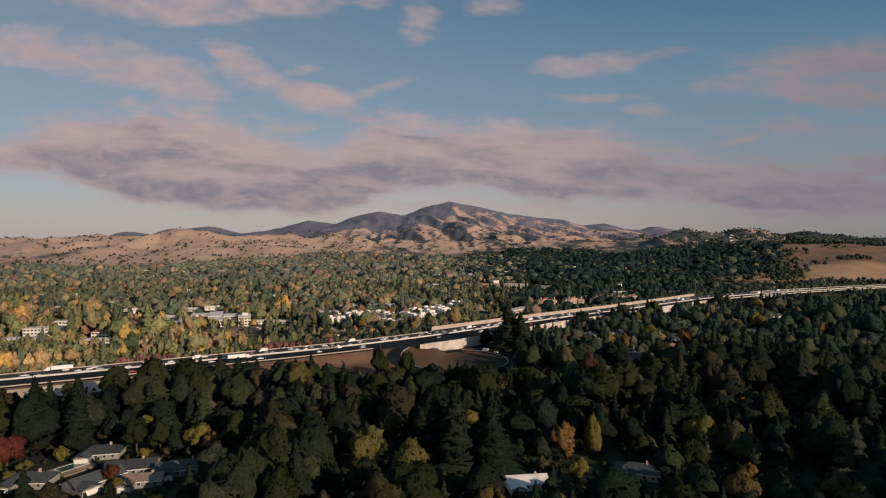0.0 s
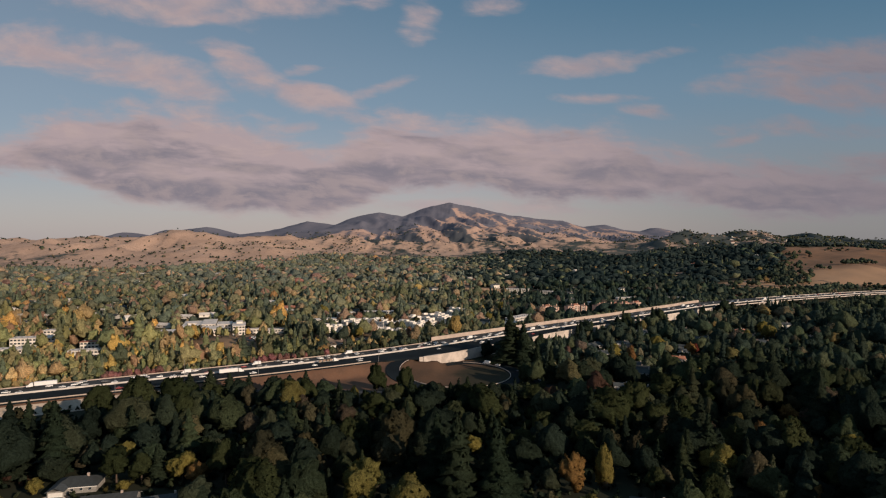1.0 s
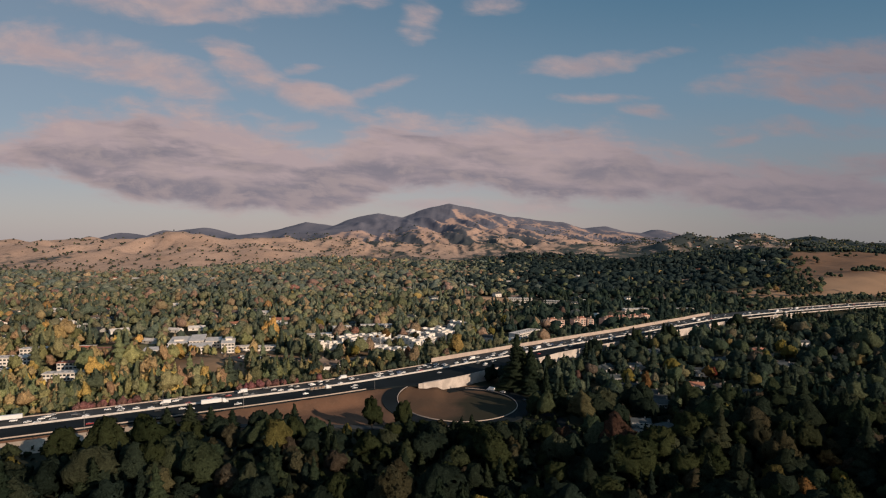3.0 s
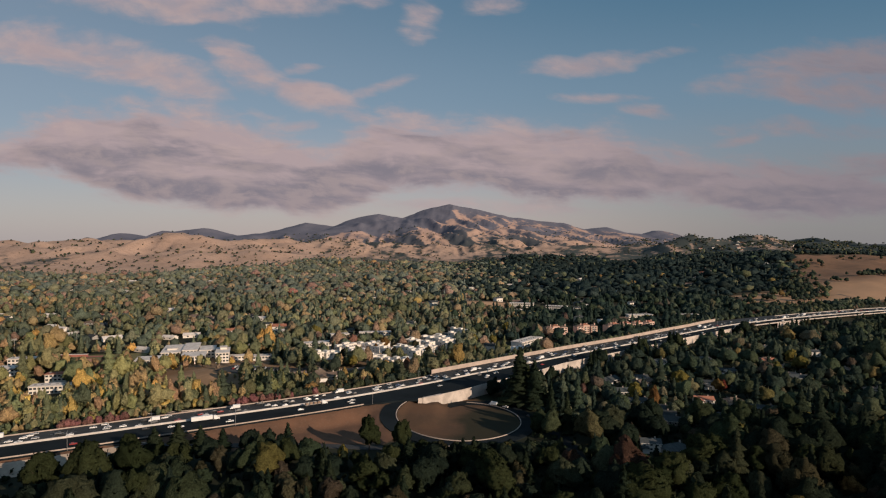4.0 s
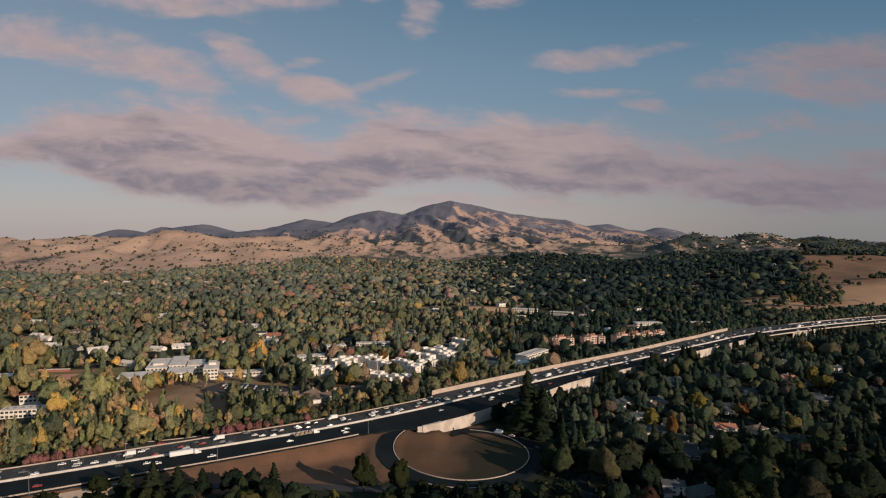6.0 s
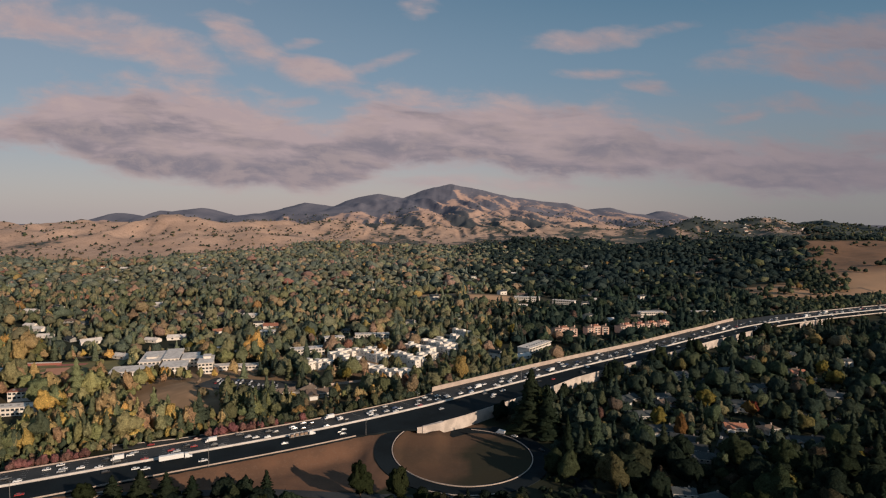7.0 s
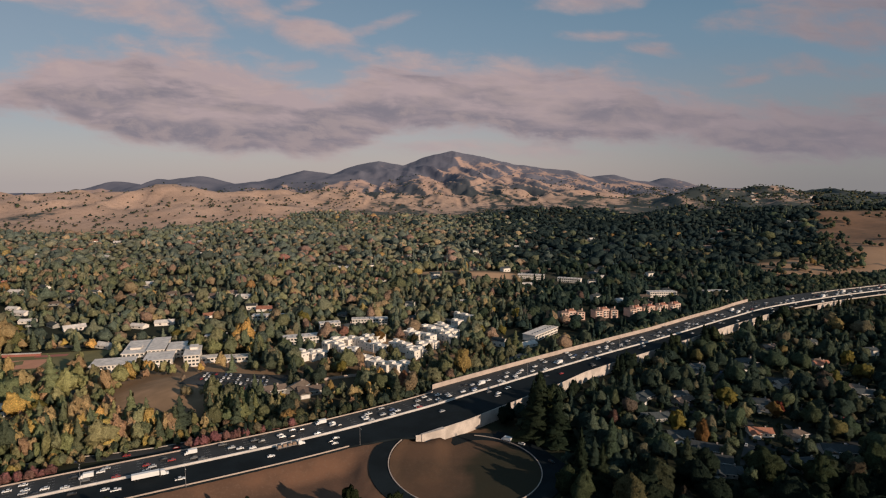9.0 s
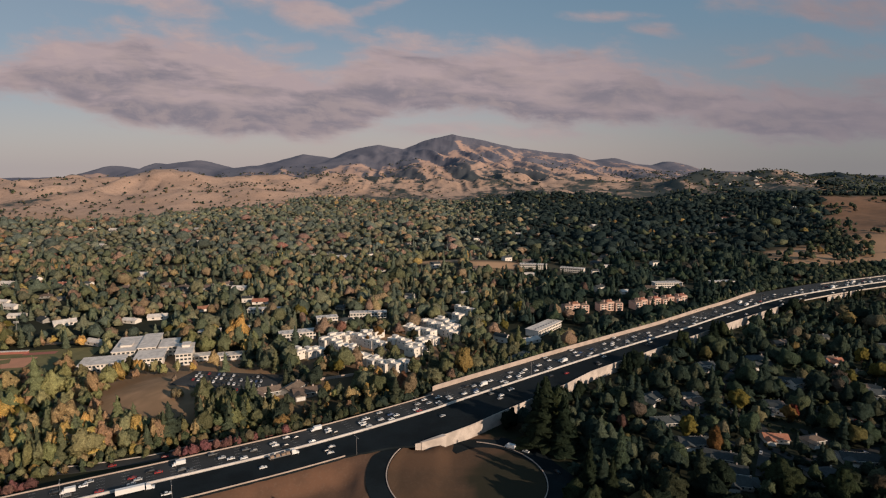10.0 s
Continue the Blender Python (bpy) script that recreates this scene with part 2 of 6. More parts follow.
M = {
    "asphalt": material("asphalt", (0.013, 0.019, 0.023), 0.9, vary=0.35, scale=0.05, fine=0.9, spec=0.1),
    "asphalt_old": material("asphalt_old", (0.046, 0.048, 0.049), 0.8, vary=0.3, scale=0.05, fine=0.9),
    "concrete": material("concrete", (0.58, 0.51, 0.455), 0.85, vary=0.3, scale=0.12, fine=1.5),
    "concrete_pale": material("concrete_pale", (0.62, 0.58, 0.54), 0.85, vary=0.22, scale=0.15, fine=1.5),
    "concrete_tan": material("concrete_tan", (0.47, 0.385, 0.33), 0.85, vary=0.2, scale=0.12, fine=1.5),
    "marking": material("marking", (0.40, 0.40, 0.39), 0.7),
    "stucco_white": material("stucco_white", (0.76, 0.71, 0.64), 0.9, vary=0.12, by_object=0.12),
    "stucco_tan": material("stucco_tan", (0.66, 0.46, 0.37), 0.9, vary=0.15, by_object=0.12),
    "siding": material("siding", (0.31, 0.30, 0.28), 0.85, by_object=0.6),
    "roof_white": material("roof_white", (0.74, 0.68, 0.62), 0.9, vary=0.25, scale=0.2),
    "roof_grey": material("roof_grey", (0.060, 0.069, 0.072), 0.9, by_object=0.7, fine=3.0),
    "roof_brown": material("roof_brown", (0.20, 0.145, 0.115), 0.9, by_object=0.6, fine=3.0),
    "roof_red": material("roof_red", (0.40, 0.17, 0.11), 0.9, by_object=0.3, fine=3.0),
    "glass": material("glass", (0.03, 0.04, 0.05), 0.25, vary=0.1, bump=0, spec=0.6),
    "trim": material("trim", (0.72, 0.70, 0.66), 0.7, vary=0.1),
    "rubber": material("rubber", (0.02, 0.02, 0.02), 0.8, bump=0),
    "steel": material("steel", (0.35, 0.35, 0.35), 0.5, 0.6, vary=0.15, bump=0),
    "bark": material("bark", (0.09, 0.065, 0.05), 0.95, fine=9.0, bump=0.5),
    "turf": material("turf", (0.17, 0.155, 0.07), 0.95, vary=0.2, scale=0.1, fine=1.2),
    "infield": material("infield", (0.50, 0.25, 0.16), 0.95, vary=0.12, scale=0.1, fine=1.0),
    "bare_lot": material("bare_lot", (0.33, 0.235, 0.17), 0.95, vary=0.35, scale=0.08, fine=0.7),
    "bare_pale": material("bare_pale", (0.46, 0.37, 0.29), 0.95, vary=0.3, scale=0.06, fine=0.5),
    "pool_water": material("pool_water", (0.02, 0.055, 0.06), 0.12, vary=0.1, bump=0, spec=0.5),
    "court_red": material("court_red", (0.36, 0.14, 0.11), 0.9, vary=0.15),
    # near-slope leaves: dark hues that also stand for the shade there
    "leaf_oak": leaf_material("leaf_oak", (0.025, 0.034, 0.016), (0.043, 0.052, 0.024)),
    "leaf_olive": leaf_material("leaf_olive", (0.040, 0.040, 0.025), (0.054, 0.050, 0.029)),
    "leaf_conifer": leaf_material("leaf_conifer", (0.023, 0.037, 0.025), (0.038, 0.051, 0.030)),
    "leaf_yellow": leaf_material("leaf_yellow", (0.200, 0.165, 0.045), (0.140, 0.130, 0.045)),
    "leaf_orange": leaf_material("leaf_orange", (0.215, 0.130, 0.048), (0.17, 0.098, 0.040)),
    "leaf_red": leaf_material("leaf_red", (0.143, 0.039, 0.029), (0.117, 0.045, 0.029)),
    "leaf_mixed": leaf_material("leaf_mixed", (0, 0, 0), (0, 0, 0), attribute=True),
}
PAINTS = {"white": (0.75, 0.75, 0.74), "silver": (0.42, 0.43, 0.44), "black": (0.02, 0.02, 0.022), "grey": (0.12, 0.125, 0.13), "red": (0.32, 0.03, 0.03), "blue": (0.05, 0.09, 0.2)}
for key, col in PAINTS.items():
    M["paint_" + key] = material("paint_" + key, col, 0.5, vary=0.06, bump=0, spec=0.35)


# ---- mesh tools ----
def part(name, bm, mat, parent=None, label="", at=None, smooth=False):
    me = bpy.data.meshes.new(name)
    bm.to_mesh(me)
    bm.free()
    me.materials.append(mat)
    if smooth:
        me.polygons.foreach_set("use_smooth", [True] * len(me.polygons))
    ob = new(name, me)
    if parent is not None:
        ob.parent = parent
    if at is not None:
        ob.matrix_basis = at
    return tagged(ob, label=label) if label else ob


def share(name, ob, parent, at):
    """Another piece on the same mesh."""
    o = new(name, ob.data)
    o.parent, o.matrix_basis = parent, at
    return o


def box(bm, x0, x1, y0, y1, z0, z1, bevel=0.0):
    vs = [bm.verts.new((x, y, z)) for z in (z0, z1) for x, y in ((x0, y0), (x1, y0), (x1, y1), (x0, y1))]
    fs = [bm.faces.new([vs[i] for i in f]) for f in ((3, 2, 1, 0), (4, 5, 6, 7), (0, 1, 5, 4), (1, 2, 6, 5), (2, 3, 7, 6), (3, 0, 4, 7))]
    if bevel:
        bmesh.ops.bevel(bm, geom=list({e for f in fs for e in f.edges}), offset=bevel, segments=1, affect="EDGES")
    return bm


def boxed(*a, **k):
    return box(bmesh.new(), *a, **k)


def tube(bm, x, y, z0, z1, r0, r1, n=8):
    rings = [[bm.verts.new((x + r * math.cos(6.2832 * i / n), y + r * math.sin(6.2832 * i / n), z)) for i in range(n)] for z, r in ((z0, r0), (z1, r1))]
    for i in range(n):
        bm.faces.new((rings[0][i], rings[0][(i + 1) % n], rings[1][(i + 1) % n], rings[1][i]))
    bm.faces.new(rings[1])
    bm.faces.new(rings[0][::-1])
    return bm


def mesh_from(name, verts, quads, mat, colour=None, smooth=False, normal=None):
    """A mesh from arrays of vertices and four-cornered faces."""
    me = bpy.data.meshes.new(name)
    nv, nf = len(verts), len(quads)
    me.vertices.add(nv)
    me.vertices.foreach_set("co", np.asarray(verts, np.float32).ravel())
    me.loops.add(nf * 4)
    me.loops.foreach_set("vertex_index", np.asarray(quads, np.int32).ravel())
    me.polygons.add(nf)
    me.polygons.foreach_set("loop_start", np.arange(0, nf * 4, 4, dtype=np.int32))
    me.polygons.foreach_set("use_smooth", np.full(nf, smooth))
    if colour is not None:
        at = me.color_attributes.new("tint", "FLOAT_COLOR", "POINT")
        at.data.foreach_set("color", np.concatenate([colour, np.ones((nv, 1))], 1).astype(np.float32).ravel())
    me.update()
    if normal is not None:
        at = me.attributes.new("custom_normal", "FLOAT_VECTOR", "POINT")
        at.data.foreach_set("vector", np.asarray(normal, np.float32).ravel())
    me.materials.append(mat)
    return new(name, me)


def lattice_noise(x, y, seed=0):
    """Smooth noise of unit cells, -1 to 1."""
    xi, yi = np.floor(x).astype(np.int64), np.floor(y).astype(np.int64)
    fx, fy = x - xi, y - yi
    fx, fy = fx * fx * fx * (fx * (fx * 6 - 15) + 10), fy * fy * fy * (fy * (fy * 6 - 15) + 10)

    def h(a, b):
        n = (a * 374761393 + b * 668265263 + seed * 974634777) & 0xFFFFFFFF
        n = ((n ^ (n >> 13)) * 1274126177) & 0xFFFFFFFF
        return ((n ^ (n >> 16)) & 0xFFFF) / 32767.5 - 1
    return (h(xi, yi) * (1 - fx) + h(xi + 1, yi) * fx) * (1 - fy) + (h(xi, yi + 1) * (1 - fx) + h(xi + 1, yi + 1) * fx) * fy


def fbm(x, y, octaves=5, seed=0, ridged=False):
    s, a, tot = 0, 1.0, 0.0
    for i in range(octaves):
        v = lattice_noise(x * 2 ** i + 13.7 * i, y * 2 ** i - 7.3 * i, seed + i)
        s, tot, a = s + a * ((1 - 2 * np.abs(v)) if ridged else v), tot + a, a * 0.5
    return s / tot


def smooth01(v):
    v = np.clip(v, 0, 1)
    return v * v * (3 - 2 * v)


# ---- plan ----
SLOPE = math.tan(radians(0.9))
MEDIAN = [(-900, 170), (-500, 352), (-300, 452), (-198, 506), (-100, 560), (-25, 611), (24, 650), (133, 736), (248, 822), (346, 899), (462, 980), (661, 1077), (900, 1165), (1400, 1290), (2000, 1380)]


def spline(points, step=4.0):
    """A smooth line through points, in even steps."""
    p = np.array([2 * np.array(points[0]) - points[1], *points, 2 * np.array(points[-1]) - points[-2]], float)
    out = []
    for i in range(1, len(p) - 2):
        a, b, c, d = p[i - 1:i + 3]
        n = max(2, int(np.linalg.norm(c - b) / step))
        for k in range(n):
            t = k / n
            out.append(0.5 * (2 * b + (c - a) * t + (2 * a - 5 * b + 4 * c - d) * t * t + (3 * b - a - 3 * c + d) * t ** 3))
    return np.array(out + [p[-2]])


def normals(line):
    d = np.gradient(line, axis=0)
    d /= np.linalg.norm(d, axis=1)[:, None]
    return np.stack([d[:, 1], -d[:, 0]], 1)


ROAD = spline(MEDIAN)
ROAD_N = normals(ROAD)
RAISE = 8.3


def near_edge(x):
    return np.interp(x, [-78, -58, -45, -11, 22, 76, 108, 172, 255, 2000], [27.3, 32, 40.5, 39.5, 36.7, 31.5, 25.6, 24.4, 21.6, 21.6])


def far_edge(x):
    return np.interp(x, [-12, 6, 250, 380, 445, 2000], [-23.5, -29, -27.5, -30, -38, -30])


def base_z(y):
    return SLOPE * (np.clip(y, -300, 3100) - 559)


def road_z(y):
    return base_z(y) + RAISE


def road_at(x, y):
    """Offset from the median (towards the camera's side plus) and the nearest place along it."""
    x, y = np.atleast_1d(x).astype(float), np.atleast_1d(y).astype(float)
    off, mx = np.empty(len(x)), np.empty(len(x))
    for i in range(0, len(x), 4000):
        dx, dy = x[i:i + 4000, None] - ROAD[None, :, 0], y[i:i + 4000, None] - ROAD[None, :, 1]
        k = np.argmin(dx * dx + dy * dy, 1)
        r = np.arange(len(k))
        off[i:i + 4000] = dx[r, k] * ROAD_N[k, 0] + dy[r, k] * ROAD_N[k, 1]
        far = np.hypot(dx[r, k], dy[r, k])
        off[i:i + 4000] = np.where(off[i:i + 4000] >= 0, far, -far)
        mx[i:i + 4000] = ROAD[k, 0]
    return off, mx


LOOP = (9.5, 537.0, 48.0, 61.0)


def loop_rise(a):
    """Height of the loop ramp over the ground by its bearing, in radians from +x."""
    a = np.mod(a, 2 * np.pi)
    return np.interp(np.degrees(a), [0, 60, 95, 110, 135, 160, 180, 230, 270, 360], [0.3, 0.2, 0.2, 8.2, 8.2, 7.2, 5.8, 2.6, 1.0, 0.3])


def bell(x, y, cx, cy, sx, sy, h, turn=0.0):
    c, s = math.cos(turn), math.sin(turn)
    u, v = ((x - cx) * c + (y - cy) * s) / sx, (-(x - cx) * s + (y - cy) * c) / sy
    return h * np.exp(-0.5 * (u * u + v * v))


# the far massif's crest: summits and saddles along it
CREST_X = [-3600, -3000, -2863, -2740, -2625, -2395, -2290, -2200, -1946, -1693, -1440, -1280, -1120, -890, -800, -660, -523, -330, -156, 50, 303, 532, 762, 991, 1129, 1335, 1496, 1634, 1748, 1909, 2023, 2300, 2900]
CREST_Z = [105, 112, 122, 172, 205, 168, 222, 214, 246, 184, 208, 246, 292, 258, 300, 338, 362, 328, 396, 443, 392, 340, 311, 287, 236, 256, 212, 197, 230, 198, 156, 150, 120]


def valley_rim(x, y):
    """Where the valley's trees give way to the bare hills."""
    return np.interp(x, [-2600, -1700, -1150, -900, -520, 0, 400, 1000, 1500, 2600], [2250, 2080, 2000, 2250, 2700, 2850, 2850, 2750, 2700, 3000]) + 190 * fbm(x / 210, y / 190, 4, 62)


def height(x, y, detail=True):
    z = base_z(y)
    # bare knoll and wooded rises
    k = bell(x, y, 1020, 1480, 260, 170, 36, 0.55) + bell(x, y, 1500, 2000, 520, 260, 62)
    k = k + bell(x, y, -236, 672, 30, 30, 7) + bell(x, y, 45, 1250, 90, 36, 11) + bell(x, y, 1080, 2250, 260, 190, 34)
    if detail:
        k = k + 9 * smooth01((k - 8) / 14) * smooth01((x - 560) / 80) * smooth01((2150 - y) / 60) * (fbm(x / 75, y / 150, 3, 45, True) - 0.3)
    # hills round the valley
    fold = 60 * fbm(x / 300, y / 300, 2, 8)
    western = [
        bell(x, y, -3000, 2950, 700, 430, 84), bell(x, y, -2300, 2950, 620, 400, 88), bell(x, y, -1720, 2920, 420, 400, 98), bell(x, y, -1280, 2980, 300, 380, 118), bell(x, y, -930, 3150, 260, 360, 108), bell(x, y, -620, 3450, 240, 330, 96),
        bell(x, y, -640, 2980, 230, 200, 44), bell(x, y, -300, 3620, 230, 300, 84), bell(x, y, -40, 3560, 170, 260, 70), bell(x, y, 240, 3600, 190, 280, 80), bell(x, y, 560, 3520, 210, 280, 76), bell(x, y, 860, 3560, 210, 280, 82), bell(x, y, 1130, 3500, 200, 300, 84)]
    eastern = [
        bell(x, y, 480, 2980, 170, 150, 42), bell(x, y, 800, 3040, 210, 170, 44),
        bell(x, y, 1390, 3150, 240, 280, 122), bell(x, y, 1560, 3150, 300, 330, 112), bell(x, y, 1950, 3250, 330, 330, 104), bell(x, y, 2350, 3500, 420, 330, 86), bell(x, y, 3100, 3600, 700, 400, 78), bell(x, y, 1250, 2900, 260, 260, 46)]
    hills = np.maximum.reduce(western + eastern)
    if detail:
        hills = hills * (1 + 0.42 * (fbm((x + fold) / 210, (y + fold) / 330, 4, 5, True) - 0.30)) + 5 * smooth01(hills / 40) * fbm(x / 75, y / 110, 3, 9, True)
    w = smooth01((y - 1850) / 600)
    z = z + k + hills * w
    crest = np.interp(x + 40 * fbm(x / 300, y / 300, 2, 16) * (y < 4850), CREST_X, CREST_Z)
    crest = crest + 7 * fbm(x / 70, y / 900, 3, 18)
    g = np.clip((y - 3000) / 1880, 0, 1)
    broad = sum(np.interp(x + d, CREST_X, CREST_Z) for d in (-420, -280, -140, 0, 140, 280, 420)) / 7
    crest = broad + (crest - broad) * g ** 3.5
    bend = 150 * fbm(x / 520, y / 520, 3, 15)
    # spurs that run down from the summit with gullies between, then smaller ribs on their flanks
    across, along = x + 0.75 * (y - 4900) + bend, y - 0.55 * x + bend
    spur = 1 - 2 * np.sqrt(fbm(across / 300, along / 760, 2, 27) ** 2 + 0.004)
    rib = 1 - 2 * np.sqrt(fbm((across - 0.8 * bend) / 135, along / 330, 3, 12) ** 2 + 0.006)
    lump = fbm(x / 190, y / 240, 4, 19)
    rough = (0.13 * (spur - 0.50) + 0.085 * (rib - 0.4) + 0.09 * lump) * (4 * g * (1 - g)) ** 0.75
    massif = crest * np.clip(np.minimum(0.45 * g + 0.55 * g ** 1.7 + rough, 0.22 + 0.80 * g), 0, 1.02)
    z = np.maximum(z, massif)
    # unseen ridge on the camera's side, added to keep evening sun off near slopes
    d = (x - 330) * 0.60 - (y - 60) * 0.80
    along = (x - 330) * 0.80 + (y - 60) * 0.60
    z = z + SHADE_RIDGE * np.exp(-0.5 * ((d - 110) / 110) ** 2) * smooth01((along + 900) / 500) * smooth01((1500 - along) / 500) * (1 + 0.10 * fbm(along / 130, d / 130, 3, 21))
    return z


SHADE_RIDGE = 100.0


def ground_z(x, y):
    x, y = np.atleast_1d(np.asarray(x, float)), np.atleast_1d(np.asarray(y, float))
    z = height(x, y)
    near = (np.abs(x) < 1300) & (y > 100) & (y < 1500)
    xs, ys = x[near], y[near]
    if len(xs):
        zz, b = z[near], base_z(ys)
        off, mx = road_at(xs, ys)
        deck = road_z(ys) - 0.5
        ne, fe = near_edge(mx), far_edge(mx)
        walled = mx > -47
        bank = deck - np.where(off > 0, np.maximum(off - ne, 0) / 2.3, np.maximum(fe - off, 0) / 2.6)
        wallside = np.where(off > ne - 6, -99, deck)
        bank = np.where(walled & (off > 0), wallside, bank)
        side = np.maximum(np.maximum(off - ne, fe - off) - 5, 0)
        zz = np.where(mx > 430, np.minimum(zz, deck - 0.8 + side / 2.2), zz)
        zz = np.maximum(zz, bank)
        r, a = np.hypot(xs - LOOP[0], ys - LOOP[1]), np.arctan2(ys - LOOP[1], xs - LOOP[0])
        mound = b + 7.6 * np.clip(1 - np.hypot(xs + 24, ys - 574) / 58, 0, 1) * (1 - 0.85 * smooth01((xs + 9) / 9))
        ring = b + loop_rise(a) - 0.3
        free = ~((off < ne + 0.5) & (off > -60))
        zz = np.where((r < LOOP[2] + 2) & free, np.maximum(b, mound), zz)
        edge = smooth01((r - LOOP[2] + 3) / 5) * smooth01((LOOP[3] + 14 - r) / 13)
        zz = np.where(free, zz * (1 - edge) + ring * edge, zz)
        z[near] = zz
    return z


def gz(x, y):
    return float(ground_z(x, y)[0])


# ---- ground ----
def spaced(fine0, fine1, step, lo, hi, grow):
    mid = list(np.arange(fine0, fine1 + 0.1, step))
    s, up = step, []
    while (up or mid)[-1] < hi:
        s *= grow
        up.append(min(hi, (up or mid)[-1] + min(s, 27)))
    s, down = step, []
    while (down[-1] if down else mid[0]) > lo:
        s *= grow
        down.append(max(lo, (down[-1] if down else mid[0]) - min(s, 27)))
    return np.array(down[::-1] + mid + up)


def ground_material():
    m = bpy.data.materials.new("ground")
    m.use_nodes = True
    k = Nodes(m.node_tree)
    pos = k.n("ShaderNodeTexCoord").outputs["Object"]
    at = k.n("ShaderNodeAttribute")
    at.attribute_name = "tint"
    cover = k.n("ShaderNodeSeparateColor", i0=at.outputs["Color"])
    big, mid, small = k.noise(pos, 0.006, 6.0, 0.6), k.noise(pos, 0.035, 6.0, 0.62), k.noise(pos, 0.6, 4.0)
    # litter under the near woods, darkened for the shade that lies there
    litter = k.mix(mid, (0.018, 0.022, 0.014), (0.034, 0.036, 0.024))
    # paler yard ground out in the valley, with haze put into its tone
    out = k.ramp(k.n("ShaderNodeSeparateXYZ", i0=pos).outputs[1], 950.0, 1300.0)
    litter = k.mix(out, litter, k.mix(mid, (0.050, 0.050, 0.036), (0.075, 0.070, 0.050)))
    soil = k.mix(k.ramp(mid, 0.35, 0.65), (0.178, 0.096, 0.060), (0.125, 0.073, 0.049))
    soil = k.mix(k.m("MULTIPLY", k.ramp(small, 0.5, 0.7), 0.35), soil, (0.19, 0.125, 0.088))
    straw = k.mix(k.ramp(big, 0.35, 0.65), (0.48, 0.335, 0.26), (0.40, 0.275, 0.21))
    straw = k.mix(k.m("MULTIPLY", k.ramp(mid, 0.5, 0.72), 0.6), straw, (0.24, 0.17, 0.125))
    straw = k.mix(k.m("MULTIPLY", k.ramp(k.noise(pos, 0.18, 5.0, 0.7), 0.45, 0.7), 0.55), straw, (0.20, 0.145, 0.10))
    golden = k.ramp(k.n("ShaderNodeSeparateXYZ", i0=pos).outputs[1], 1900.0, 2300.0, 1.0, 0.0)
    straw = k.mix(k.m("MULTIPLY", golden, 0.88), straw, (0.47, 0.295, 0.175))
    # the far massif: haze put into rosier grass and blue-grey chaparral
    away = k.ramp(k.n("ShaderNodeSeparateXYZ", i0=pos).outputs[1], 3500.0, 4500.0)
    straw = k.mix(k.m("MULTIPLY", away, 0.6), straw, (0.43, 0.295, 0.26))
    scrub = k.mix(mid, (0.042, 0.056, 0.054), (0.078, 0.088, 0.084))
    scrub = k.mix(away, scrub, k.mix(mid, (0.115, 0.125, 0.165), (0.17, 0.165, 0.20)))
    edge = k.m("ADD", cover.outputs[2], k.m("MULTIPLY", k.ramp(cover.outputs[2], 0.0, 0.15), k.m("ADD", k.m("MULTIPLY", k.m("SUBTRACT", mid, 0.5), 1.1), k.m("MULTIPLY", k.m("SUBTRACT", big, 0.5), 1.3))))
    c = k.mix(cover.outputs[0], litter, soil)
    c = k.mix(cover.outputs[1], c, straw)
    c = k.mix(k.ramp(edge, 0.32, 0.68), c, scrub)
    b = k.n("ShaderNodeBsdfPrincipled", Base_Color=c, Roughness=0.95)
    b.inputs["Specular IOR Level"].default_value = 0.1
    k.put(b, "Normal", k.n("ShaderNodeBump", Strength=0.35, Distance=2.0, Height=mid).outputs[0])
    k.t.links.new(b.outputs[0], k.n("ShaderNodeOutputMaterial").inputs[0])
    return m


def inside_any(x, y, spots):
    """How far into the nearest of the ellipses (x, y, rx, ry) each place is: 1 at the centre, 0 at the rim and beyond."""
    v = np.zeros(len(x))
    for cx, cy, rx, ry in spots:
        v = np.maximum(v, 1 - np.hypot((x - cx) / rx, (y - cy) / ry))
    return v


BARE = [(-12, 1256, 52, 26), (82, 1228, 58, 26), (-236, 666, 50, 46), (300, 2600, 60, 40), (520, 2700, 80, 40)]


